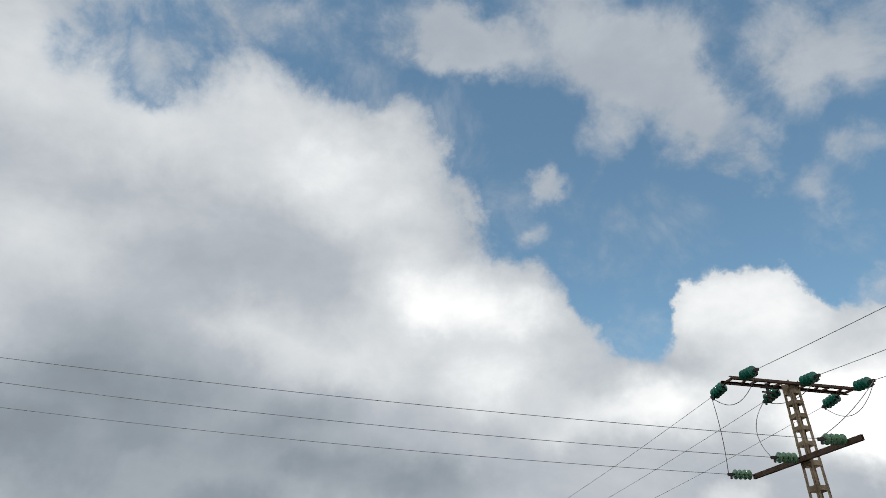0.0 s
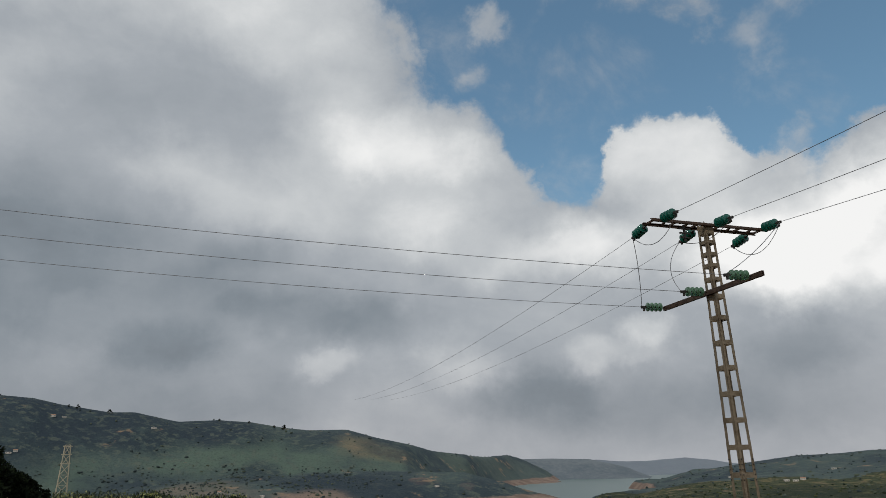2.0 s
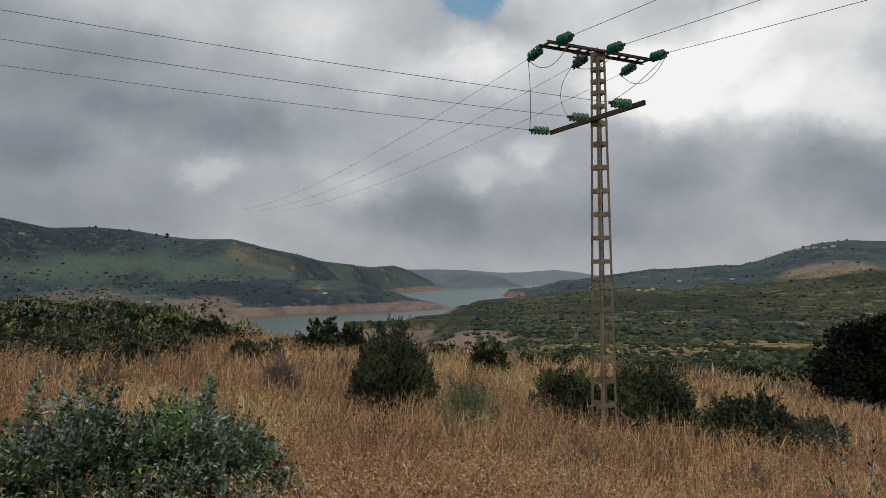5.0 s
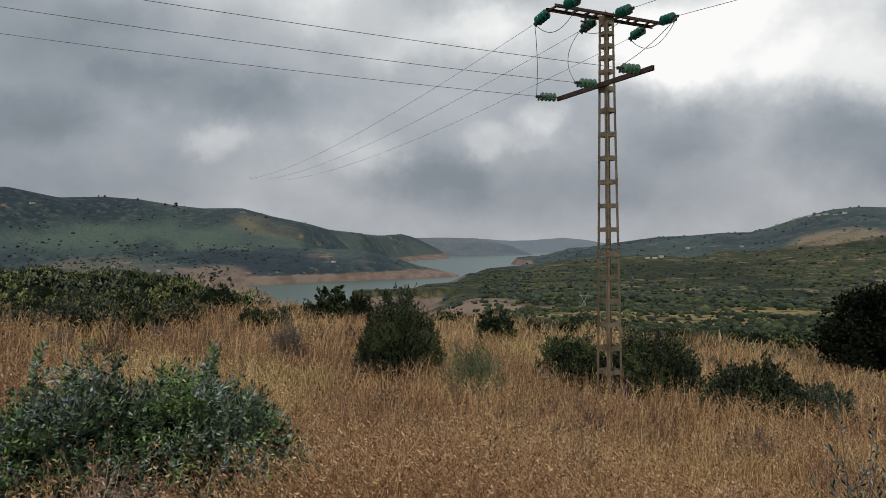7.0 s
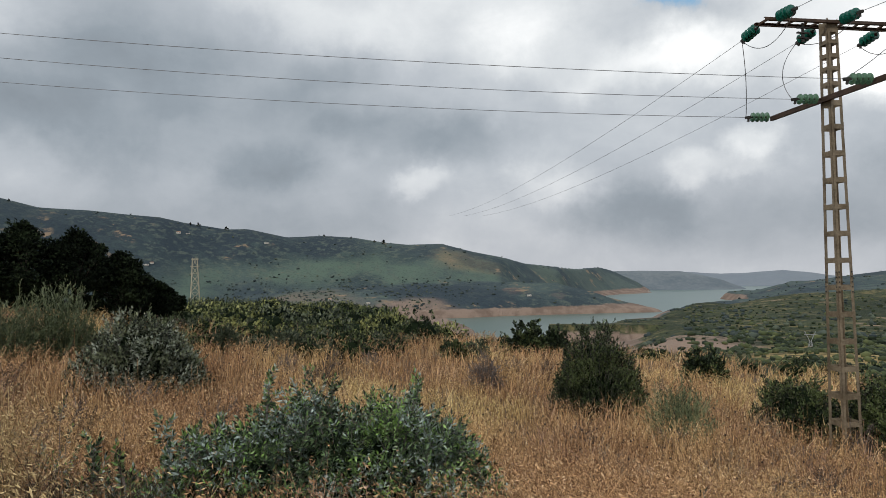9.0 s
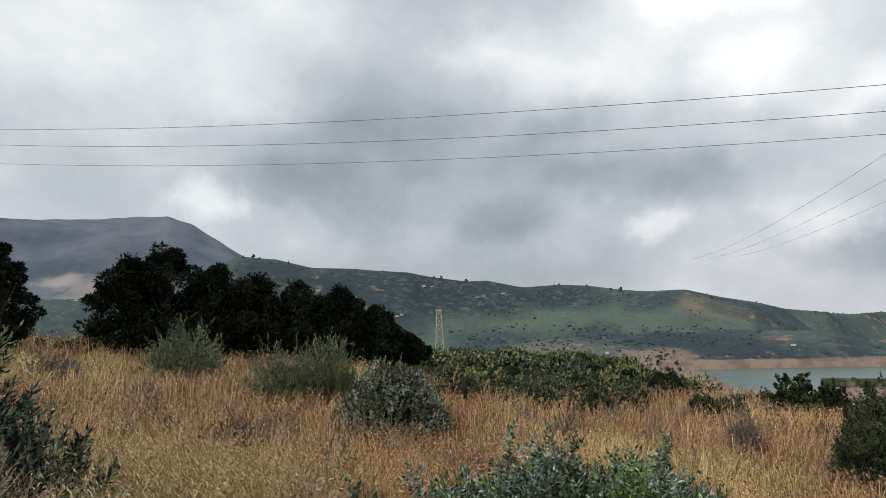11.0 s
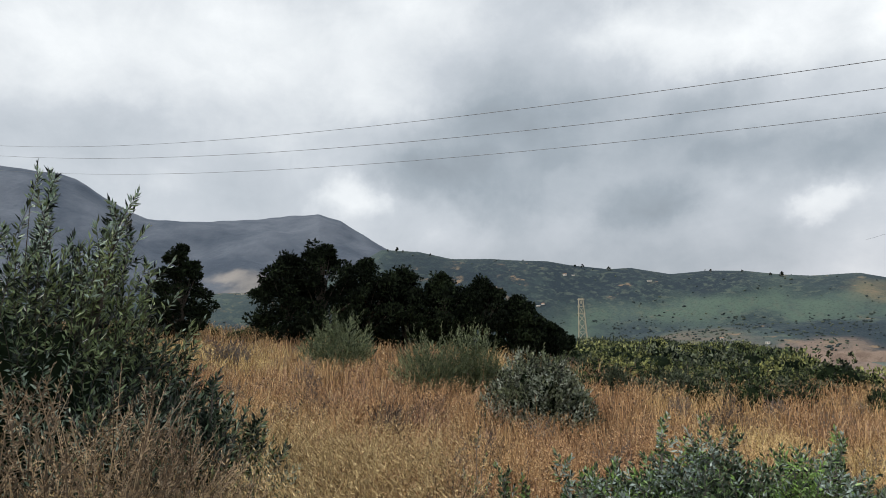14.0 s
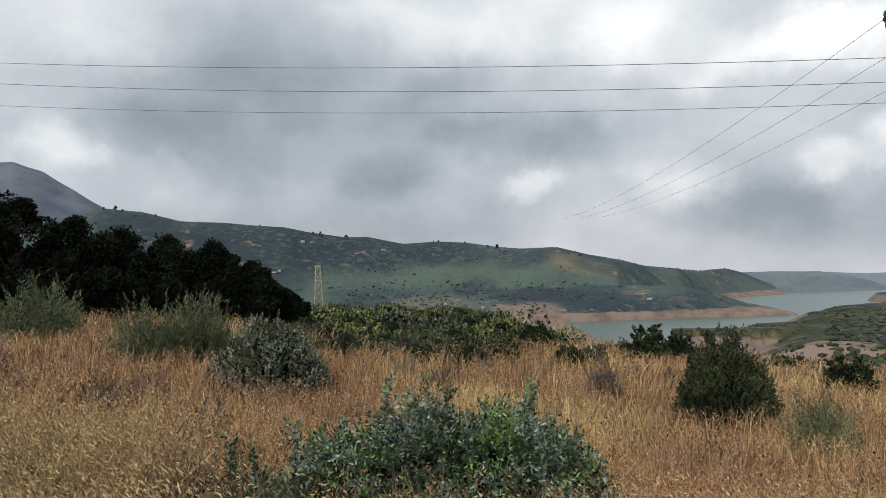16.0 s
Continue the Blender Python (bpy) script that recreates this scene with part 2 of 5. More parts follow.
M_STEEL = plain_material("rusty_galvanised_steel", (0.15, 0.112, 0.07), (0.34, 0.275, 0.19), 2.5, 0.62, 0.35, 0.15)
M_RUST = plain_material("dark_rusty_steel", (0.045, 0.028, 0.022), (0.12, 0.075, 0.05), 4.0, 0.65, 0.35, 0.15)
M_YELLOW = plain_material("weathered_steel_paint", (0.42, 0.36, 0.26), (0.56, 0.5, 0.38), 0.2, 0.6, 0.2)
M_GREYSTEEL = plain_material("grey_galvanised_steel", (0.3, 0.31, 0.32), (0.45, 0.46, 0.47), 0.2, 0.5, 0.3)
M_WIRE = plain_material("aluminium_conductor", (0.14, 0.14, 0.145), (0.24, 0.24, 0.25), 2.0, 0.5, 0.4)
M_FITTING = plain_material("dark_fittings", (0.03, 0.027, 0.025), (0.08, 0.07, 0.06), 8.0, 0.5, 0.6)
M_CONCRETE = plain_material("concrete", (0.28, 0.26, 0.24), (0.42, 0.4, 0.37), 3.0, 0.9, bump=0.3)
M_PLASTER = plain_material("pale_plaster", (0.55, 0.5, 0.44), (0.72, 0.68, 0.62), 0.3, 0.85)
M_ROOF = plain_material("clay_roof", (0.3, 0.17, 0.11), (0.42, 0.27, 0.18), 0.4, 0.85)
M_DARKGLASS = plain_material("dark_window", (0.03, 0.035, 0.04), (0.05, 0.055, 0.06), 1.0, 0.3)


def glass_material(name, tint, rough=0.12, mix=0.5):
    """Green toughened glass of insulator discs."""
    m, n = material(name, rough, spec=0.6)
    n.b.inputs["Transmission Weight"].default_value = mix
    n.b.inputs["IOR"].default_value = 1.5
    set_colour(n, n.mix(n.noise(n.pos, 6.0, 2.0).outputs[0], [c * 0.8 for c in tint], tint))
    return m


M_GLASS = glass_material("green_glass", (0.015, 0.16, 0.115), 0.1, 0.3)
M_PALEGLASS = glass_material("pale_green_glass", (0.2, 0.4, 0.25), 0.06, 0.45)


def soil_material():
    m, n = material("dry_grass_ground", 0.95)
    f = n.noise(n.pos, 0.35, 6.0, 0.6).outputs[0]
    g = n.noise(n.pos, 7.0, 5.0, 0.7).outputs[0]
    c = n.mix(n.remap(f, 0.35, 0.65), (0.05, 0.028, 0.016), (0.1, 0.058, 0.03))
    c = n.mix(n.remap(g, 0.3, 0.75), c, (0.17, 0.11, 0.06))
    set_colour(n, n.mix(n.remap(g, 0.48, 0.3), c, (0.09, 0.06, 0.04)))
    set_bump(n, g, 0.8, 0.08)
    return m


M_SOIL = soil_material()
# haze over the far hills is painted into these blue tones
M_FARTHEST = plain_material("haze_tinted_horizon_hills", (0.17, 0.2, 0.235), (0.2, 0.23, 0.26), 0.004, 0.95)
M_FARHILL = plain_material("haze_tinted_far_hills", (0.1, 0.128, 0.15), (0.17, 0.195, 0.21), 0.006, 0.95)


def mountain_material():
    """Bare slopes with haze painted in as grey-blue, and a pale quarry scar at the foot."""
    m, n = material("haze_tinted_mountain", 0.95)
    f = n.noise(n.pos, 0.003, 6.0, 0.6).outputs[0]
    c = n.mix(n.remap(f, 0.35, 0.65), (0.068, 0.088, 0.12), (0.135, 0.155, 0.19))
    loose = n.add("ShaderNodeVectorMath", {0: n.noise(n.pos, 0.006, 5.0).outputs["Color"], 1: (260, 260, 260), 2: n.pos}, op="MULTIPLY_ADD").outputs[0]
    for az, r, z, rad in ((-53.5, 2700, 190, 150), (-50, 2750, 200, 170), (-47.5, 2720, 190, 120), (-52, 2850, 250, 120)):
        x, y = r * math.sin(radians(az)), r * math.cos(radians(az))
        d = n.add("ShaderNodeVectorMath", {0: loose, 1: (x + 130, y + 130, z + 130)}, op="DISTANCE").outputs["Value"]
        c = n.mix(n.remap(d, rad, rad * 0.3, 0.0, 0.6), c, (0.44, 0.39, 0.34))
    set_colour(n, c)
    set_bump(n, f, 0.8, 60.0)
    return m


M_MOUNTAIN = mountain_material()


def water_material():
    m, n = material("lake_water", 0.3, spec=0.3)
    set_colour(n, n.mix(n.noise(n.pos, 0.004, 3.0).outputs[0], (0.07, 0.122, 0.106), (0.095, 0.148, 0.132)))
    set_bump(n, n.noise(n.pos, 0.25, 3.0).outputs[0], 0.25, 0.3)
    return m


M_WATER = water_material()


# ---- mesh helpers ----
rng = np.random.default_rng(7)


def np_mesh(name, verts, faces, mats=(), smooth=False, index=None):
    """A mesh from arrays; all faces have the same number of corners."""
    verts, faces = np.asarray(verts, np.float32), np.asarray(faces, np.int32)
    me = bpy.data.meshes.new(name)
    k = faces.shape[1]
    me.vertices.add(len(verts))
    me.vertices.foreach_set("co", verts.ravel())
    me.loops.add(faces.size)
    me.loops.foreach_set("vertex_index", faces.ravel())
    me.polygons.add(len(faces))
    me.polygons.foreach_set("loop_start", np.arange(0, faces.size, k, dtype=np.int32))
    if smooth:
        me.polygons.foreach_set("use_smooth", np.ones(len(faces), bool))
    for m in mats:
        me.materials.append(m)
    if index is not None:
        me.polygons.foreach_set("material_index", np.asarray(index, np.int32))
    me.update(calc_edges=True)
    return me


def put(name, me, parent=None, label="", m=None):
    ob = new(name, me)
    if m is not None:
        ob.matrix_basis = m
    ob.parent = parent
    return tagged(ob, label) if label else ob


def part(name, bm, mat, parent, label="", smooth=False):
    me = bpy.data.meshes.new(name)
    bm.to_mesh(me)
    bm.free()
    me.materials.append(mat)
    if smooth:
        me.polygons.foreach_set("use_smooth", np.ones(len(me.polygons), bool))
    return put(name, me, parent, label)


def thing(name, label, category, group="", m=None):
    ob = tagged(new(name), label, category, group)
    ob.empty_display_size = 0.2
    if m is not None:
        ob.matrix_basis = m
    return ob


def tubes(lines, radii, sides=5):
    """Tapered tubes along polylines (arrays of points); radii: (start, end) for each."""
    V, F, base = [], [], 0
    for pts, (r0, r1) in zip(lines, radii):
        pts = np.asarray(pts, float)
        n = len(pts)
        tan = np.gradient(pts, axis=0)
        tan /= np.linalg.norm(tan, axis=1)[:, None] + 1e-9
        side = np.cross(tan, (0.31, 0.17, 0.93) if abs(tan[0, 2]) < 0.8 else (1, 0.2, 0.1))
        side /= np.linalg.norm(side, axis=1)[:, None] + 1e-9
        up = np.cross(side, tan)
        rad = np.linspace(r0, r1, n)[:, None, None]
        a = np.arange(sides) / sides * 2 * np.pi
        ring = pts[:, None] + rad * (np.cos(a)[None, :, None] * side[:, None] + np.sin(a)[None, :, None] * up[:, None])
        V.append(ring.reshape(-1, 3))
        i, j = np.meshgrid(np.arange(n - 1), np.arange(sides), indexing="ij")
        q = np.stack([i * sides + j, i * sides + (j + 1) % sides, (i + 1) * sides + (j + 1) % sides, (i + 1) * sides + j], -1).reshape(-1, 4)
        F.append(q + base)
        base += n * sides
    return np.concatenate(V), np.concatenate(F)


def leaves(at, along, length, width, roll=None, fold=0.25):
    """Folded diamond leaves: base points, directions, lengths and widths."""
    n = len(at)
    along = along / (np.linalg.norm(along, axis=1)[:, None] + 1e-9)
    ref = rng.normal(size=(n, 3))
    side = np.cross(along, ref)
    side /= np.linalg.norm(side, axis=1)[:, None] + 1e-9
    up = np.cross(side, along)
    L, Wd = np.broadcast_to(length, n)[:, None], np.broadcast_to(width, n)[:, None]
    mid = at + along * L * 0.5
    v = np.stack([at, mid - side * Wd * 0.5 + up * Wd * fold, at + along * L - up * L * 0.08, mid + side * Wd * 0.5 + up * Wd * fold], 1).reshape(-1, 3)
    b = np.arange(n)[:, None] * 4
    f = np.concatenate([b + [0, 1, 2], b + [0, 2, 3]])
    return v, f


def bar(bm, a, b, w, h, up=(0, 0, 1)):
    """A square bar from a to b, w wide and h deep."""
    a, b = Vector(a), Vector(b)
    d = (b - a).normalized()
    s = d.cross(Vector(up))
    if s.length < 1e-4:
        s = d.cross(Vector((1, 0, 0)))
    s.normalize()
    u = s.cross(d)
    vs = [bm.verts.new(p + s * x * w / 2 + u * y * h / 2) for p in (a, b) for x, y in ((-1, -1), (1, -1), (1, 1), (-1, 1))]
    for q in ((3, 2, 1, 0), (4, 5, 6, 7), (0, 1, 5, 4), (1, 2, 6, 5), (2, 3, 7, 6), (3, 0, 4, 7)):
        bm.faces.new([vs[i] for i in q])
    return bm


# ---- the land ----
def step(x):
    x = np.clip(x, 0, 1)
    return x * x * (3 - 2 * x)


def wave(x, y, scale, seed):
    """Smooth rolling relief out of a few sines, about -1 to 1."""
    r = np.random.default_rng(seed)
    out = 0
    for k in range(6):
        a, f, p = r.uniform(0, 2 * np.pi), (0.6 + 0.35 * k) / scale, r.uniform(0, 6.28)
        out = out + np.sin(f * 6.28 * (x * np.cos(a) + y * np.sin(a)) + p) / (1 + 0.6 * k)
    return out / 2.2


LAKE = -100.0
CREST_AZ = (-75, -46, -41, -38.7, -35.4, -32.6, -29.3, -26.9, -24.3, -22.5, -19.2, -17.5, -14.3, -11.3, -8.7, -6.1, -4.1, -1.0, -0.3, 1.6, 4.4, 6.2, 8.8, 10.55, 12.4, 13.5, 15.4, 16.6, 17.6)
CREST_EL = (3.0, 3.2, 5.4, 6.6, 6.3, 5.6, 5.5, 5.27, 5.08, 4.67, 4.15, 4.18, 3.47, 3.57, 3.37, 2.9, 2.68, 2.7, 2.5, 1.97, 1.38, 0.83, 0.5, 0.3, 0.41, 0.05, -0.86, -1.7, -2.6)
SPUR_AZ, SPUR_EL = (-25, -10, 0, 4.7, 8.8, 11.7, 13.8, 16.9, 17.5, 18.2), (-1.5, -0.6, -0.5, -0.75, -0.9, -1.66, -2.37, -3.12, -3.42, -6)
RIGHT_AZ = (12, 20, 21.9, 23.4, 23.9, 26.1, 28.9, 30.8, 32.2, 34.2, 37, 39, 41.1, 42.5, 44.7, 46.6, 48.4, 50.8, 56, 75)
RIGHT_EL = (-5.5, -2.9, -2.3, -2.05, -1.88, -1.28, -0.92, -0.63, -0.46, -0.2, -0.11, 0.07, 0.08, 0.43, 1.18, 1.65, 1.81, 1.65, 1.2, 2)


def plateau(x, y):
    """The dry meadow by the viewer: it falls away to the right and a little ahead, with a low bank under the viewer."""
    r2 = x * x + y * y
    return -3.1 - 0.11 * x - 0.03 * y + 1.45 * np.exp(-r2 / 49.0) + 0.12 * wave(x, y, 9.0, 3) * np.clip(np.sqrt(r2) / 12, 0, 1) - 0.0045 * np.maximum(y - 28, 0) ** 2 * step((-1 - x) / 8) * step((x + 34) / 12)


def height(x, y):
    """Height of the land."""
    x, y = np.asarray(x, float), np.asarray(y, float)
    r = np.maximum(np.hypot(x, y), 1e-6)
    az = np.degrees(np.arctan2(x, y))
    k = np.minimum(1, 42.0 / r)
    brow = plateau(x * k, y * k)
    s = np.maximum(r - 42.0, 0)
    left = np.interp(r, (42, 100, 150, 220, 600, 1200, 1500, 5000), (0, -1.6, -7, -14, -38, -80, -97, -97))
    right = np.interp(r, (42, 100, 200, 400, 800, 1100, 1500, 5000), (0, -11, -23, -43, -70, -74, -76, -76))
    deep = np.interp(r, (42, 100, 200, 400, 700, 1000, 1500, 5000), (0, -11, -28, -52, -78, -99, -104, -104))
    w = step((az - 6) / 10) * step((170 - az) / 60)
    drop = left * (1 - w) + right * w
    v = step((az + 9) / 10) * step((19 - az) / 5)
    drop = drop * (1 - v) + deep * v
    z = brow * np.exp(-s / 300) + drop * (1 - np.exp(-(s / 10) ** 2))
    z = z + wave(x, y, 160.0, 5) * 3.5 * step((r - 60) / 300)
    # water basin between the left foot and the right shore
    shore_r = np.interp(r, (900, 1100, 1230, 1330, 1470, 1640, 1700, 1934, 2200, 2400, 2500, 2900, 5000), (12.5, 13.6, 14.5, 16.1, 18.4, 20.6, 22.0, 23.6, 23.4, 21.9, 23.2, 25.5, 27))
    shore_l = np.interp(r, (900, 1150, 1230, 1350, 1470, 1520, 5000), (2.4, 2.0, 1.5, 0.6, -0.5, -3, -3))
    m = step((shore_r - az) / 1.2 + 0.5) * step((az - shore_l) / 1.0 + 0.5) * step((r - 880) / 120)
    z = np.where((az < shore_l) & (r < 1700), np.maximum(z, LAKE + 2.0 + 0.6 * wave(x, y, 90.0, 67)), z)
    z = z * (1 - m) + (LAKE - 12) * m
    # the long green ridge and its low spur towards the water
    foot = np.interp(az, (-60, -20, -5, 1, 5, 17.5), (1250, 1400, 1480, 1505, 1550, 1650))
    rc = np.interp(az, (-60, 4, 9, 13, 17), (2050, 2080, 2500, 3350, 3500))
    foot_hi = np.maximum(foot, np.interp(az, (4, 9, 12, 14, 17), (1550, 1950, 2650, 2900, 3000)))
    top = rc * np.tan(np.radians(np.interp(az, CREST_AZ, CREST_EL, left=3, right=-8)))
    u = (r - foot_hi) / (rc - foot_hi)
    gully = wave(x, y, 420.0, 11) * 14 * step(u * 1.6) * step((1 - u) * 3)
    ridge = np.where(u < 1, LAKE - 3 + (top - LAKE + 3) * (0.55 * step(u) + 0.45 * np.clip(u, 0, 1)) + gully, top - (r - rc) * 0.35)
    ridge = np.where((u > 0) & (az > -120) & (az < 18.6), ridge, -400)
    rs = np.interp(az, (-25, 4, 17.3), (1800, 1790, 1690))
    ts = rs * np.tan(np.radians(np.interp(az, SPUR_AZ, SPUR_EL, left=-8, right=-8)))
    us = (r - foot) / (rs - foot)
    spur = np.where(us < 1, LAKE - 2 + (ts - LAKE + 2) * np.sqrt(np.clip(us, 0, 1)), ts - (r - rs) * 0.25)
    spur = np.where((us > 0) & (az > -25) & (az < 18.2), spur, -400)
    # the scrub slope on the right of the water
    rr = 2450.0
    tr = rr * np.tan(np.radians(np.interp(az, RIGHT_AZ, RIGHT_EL, left=-9, right=2)))
    ur = (r - 900) / (rr - 900)
    base = right + brow * np.exp(-s / 300)
    slope = np.where(ur < 1, base + (tr + 76) * step(np.clip(ur, 0, 1)) + wave(x, y, 500.0, 17) * 9 * step(ur * 2) * step((1 - ur) * 3), tr - (r - rr) * 0.3)
    slope = np.where((ur > 0) & (az > 8) & (az < 130), slope, -400)
    slope = np.where((az < shore_r + 0.6) & (r > 950), -400, slope)
    return np.maximum(np.maximum(z, ridge), np.maximum(spur, slope))


def polar(az, r):
    return r * math.sin(radians(az)), r * math.cos(radians(az))


def ray_ground(az, el, start=44.0):
    """Where a line of sight from the viewer meets the land, beyond start metres."""
    r = np.geomspace(start, 4800, 4000)
    x, y = r * math.sin(radians(az)), r * math.cos(radians(az))
    hit = np.nonzero(height(x, y) >= r * math.tan(radians(el)))[0]
    i = hit[0] if len(hit) else len(r) - 1
    return float(x[i]), float(y[i]), float(height(x[i], y[i]))


def hill_material(name, dark, mid_tone, light, straw_tone, spots):
    """Scrub-covered slopes with bare soil showing, and the bare drawdown ring above the water."""
    m, n = material(name, 0.95, spec=0.2)
    big = n.noise(n.pos, 0.0035, 5.0, 0.55, 0.4).outputs[0]
    mid = n.noise(n.pos, 0.02, 6.0, 0.65).outputs[0]
    dots = n.noise(n.pos, 0.16, 4.0, 0.6).outputs[0]
    c = n.mix(n.remap(big, 0.38, 0.62), dark, mid_tone)
    c = n.mix(n.remap(mid, 0.52, 0.68), c, light)
    loose = n.add("ShaderNodeVectorMath", {0: n.noise(n.pos, 0.012, 4.0).outputs["Color"], 1: (90, 90, 90), 2: n.pos}, op="MULTIPLY_ADD").outputs[0]
    # sun patches and cloud shadow go straight into the base colour
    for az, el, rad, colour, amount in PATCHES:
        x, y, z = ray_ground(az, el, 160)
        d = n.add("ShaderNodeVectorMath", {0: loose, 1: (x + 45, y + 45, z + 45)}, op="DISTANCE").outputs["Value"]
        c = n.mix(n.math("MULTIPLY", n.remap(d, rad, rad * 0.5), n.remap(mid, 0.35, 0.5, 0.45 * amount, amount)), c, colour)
    straw = n.math("MULTIPLY", n.remap(n.noise(n.pos, 0.05, 6.0, 0.65).outputs[0], 0.5, 0.62), n.remap(big, 0.42, 0.58, 0.15, 0.7))
    c = n.mix(straw, c, straw_tone)
    c = n.mix(n.remap(dots, 0.5, 0.62, 0.0, spots), c, [v * 0.6 for v in dark])
    x, y, z = ray_ground(17.0, -6.3, 160)
    d = n.add("ShaderNodeVectorMath", {0: loose, 1: (x + 45, y + 45, z + 45)}, op="DISTANCE").outputs["Value"]
    c = n.mix(n.remap(d, 90, 60, 0.0, 0.95), c, CLAY)
    bare = n.math("MULTIPLY", n.remap(mid, 0.56, 0.64), n.remap(n.noise(n.pos, 0.006, 3.0).outputs[0], 0.52, 0.62))
    c = n.mix(bare, c, (0.26, 0.19, 0.13))
    z = n.add("ShaderNodeSeparateXYZ", {0: n.pos}).outputs[2]
    z = n.math("ADD", z, n.math("MULTIPLY", n.math("SUBTRACT", mid, 0.5), 16.0))
    ring = n.mix(n.remap(n.noise(n.pos, 0.03, 5.0).outputs[0], 0.4, 0.6), (0.19, 0.138, 0.11), (0.275, 0.206, 0.164))
    c = n.mix(n.remap(z, -79.0, -83.0), c, ring)
    set_colour(n, c)
    set_bump(n, dots, 0.9, 4.0)
    return m


# stretches of other ground cover, painted sun and cloud shadow: azimuth, elevation, radius in metres, colour, amount
# cloud shadow, sunlit grass and some haze are painted into these tones
CLAY, SUNLIT_STRAW, SUNLIT_MEADOW, SHADED_SCRUB = (0.3, 0.215, 0.165), (0.33, 0.245, 0.105), (0.104, 0.15, 0.118), (0.032, 0.048, 0.062)
PATCHES = [(16.0, -6.3, 90, CLAY, 1.0), (19, -6.5, 70, CLAY, 1.0), (-9, -2.3, 60, CLAY, 0.25), (-12.5, -1.7, 130, (0.17, 0.15, 0.115), 0.7), (2, -0.2, 90, SUNLIT_MEADOW, 0.8), (9, -0.5, 130, (0.098, 0.13, 0.108), 0.8), (11.5, -0.9, 200, (0.1, 0.13, 0.118), 0.9), (14, -1.2, 170, (0.1, 0.13, 0.12), 0.8), (-14, -1.7, 60, CLAY, 0.25), (-11.5, -2.0, 50, CLAY, 0.25), (-3, -3.3, 110, CLAY, 0.8), (-6, -2.9, 60, CLAY, 0.25),
           (0.6, 1.2, 120, (0.19, 0.17, 0.115), 0.9), (2.4, 0.7, 90, (0.17, 0.165, 0.11), 0.8), (5.1, -1.5, 38, (0.23, 0.16, 0.13), 0.9), (-13, 1.5, 210, SUNLIT_MEADOW, 0.95), (-7, 1.0, 180, SUNLIT_MEADOW, 0.9), (-24, 1.0, 220, SUNLIT_MEADOW, 0.8), (-3, 0.2, 120, SUNLIT_MEADOW, 0.7),
           (-17, 3.1, 190, SHADED_SCRUB, 0.95), (-22, 3.4, 200, SHADED_SCRUB, 0.95), (-12, 3.0, 150, SHADED_SCRUB, 0.9), (-10, 2.7, 150, SHADED_SCRUB, 0.9), (-8, -0.8, 90, SHADED_SCRUB, 0.8), (-4, -1.2, 100, SHADED_SCRUB, 0.8), (-27, 0.4, 150, SHADED_SCRUB, 0.6), (-4, 1.9, 120, SHADED_SCRUB, 0.7), (-26, 3.6, 260, SHADED_SCRUB, 0.8), (3, 1.0, 120, SHADED_SCRUB, 0.6), (-33, 4.0, 260, SHADED_SCRUB, 0.7),
           (47, -0.4, 120, (0.34, 0.26, 0.17), 0.8), (32.5, -6.6, 60, SUNLIT_STRAW, 1.0), (36.5, -6.4, 80, SUNLIT_STRAW, 1.0), (40.5, -6.2, 80, SUNLIT_STRAW, 0.95), (35, -7.4, 45, SUNLIT_STRAW, 0.9), (44.5, -5.8, 70, SUNLIT_STRAW, 0.7), (30, -6.2, 50, SUNLIT_STRAW, 0.7),
           (9, -2.0, 30, CLAY, 0.6), (5, -2.2, 110, SHADED_SCRUB, 0.8), (10, -2.3, 90, SHADED_SCRUB, 0.8), (0, -1.6, 120, SHADED_SCRUB, 0.7), (14, -3.1, 60, SHADED_SCRUB, 0.7)]
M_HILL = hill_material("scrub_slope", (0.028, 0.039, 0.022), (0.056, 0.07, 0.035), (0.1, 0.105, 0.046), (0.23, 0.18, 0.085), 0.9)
# the same slopes farther off, with blue haze painted into every tone
M_RIDGE = hill_material("haze_tinted_ridge_scrub", (0.044, 0.063, 0.076), (0.074, 0.104, 0.102), (0.1, 0.136, 0.116), (0.112, 0.136, 0.112), 0.3)


def polar_sheet(az, rad):
    A, R = np.meshgrid(np.radians(az), rad, indexing="ij")
    x, y = R * np.sin(A), R * np.cos(A)
    n, k = len(az), len(rad)
    i, j = np.meshgrid(np.arange(n - 1), np.arange(k - 1), indexing="ij")
    f = np.stack([i * k + j, i * k + j + 1, (i + 1) * k + j + 1, (i + 1) * k + j], -1).reshape(-1, 4)
    return x, y, f, R


AZ = np.concatenate([np.arange(-180, -75, 3.0), np.arange(-75, 60, 0.3), np.arange(60, 180.1, 3.0)])
AZ[-1] = 180.0
RAD = np.concatenate([[0.0], np.geomspace(0.6, 45, 90), np.geomspace(46, 900, 110), np.geomspace(910, 2600, 150), np.geomspace(2620, 4900, 70)])
gx, gy, gf, gr = polar_sheet(AZ, RAD)
gz = height(gx, gy)
edge = 43 + 3 * wave(gx, gy, 25.0, 23)
gaz = np.degrees(np.arctan2(gx, gy))
# past about 1250 m the land takes the haze-tinted copy
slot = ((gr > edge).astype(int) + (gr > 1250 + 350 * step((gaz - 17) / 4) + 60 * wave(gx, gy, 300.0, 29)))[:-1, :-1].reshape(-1)
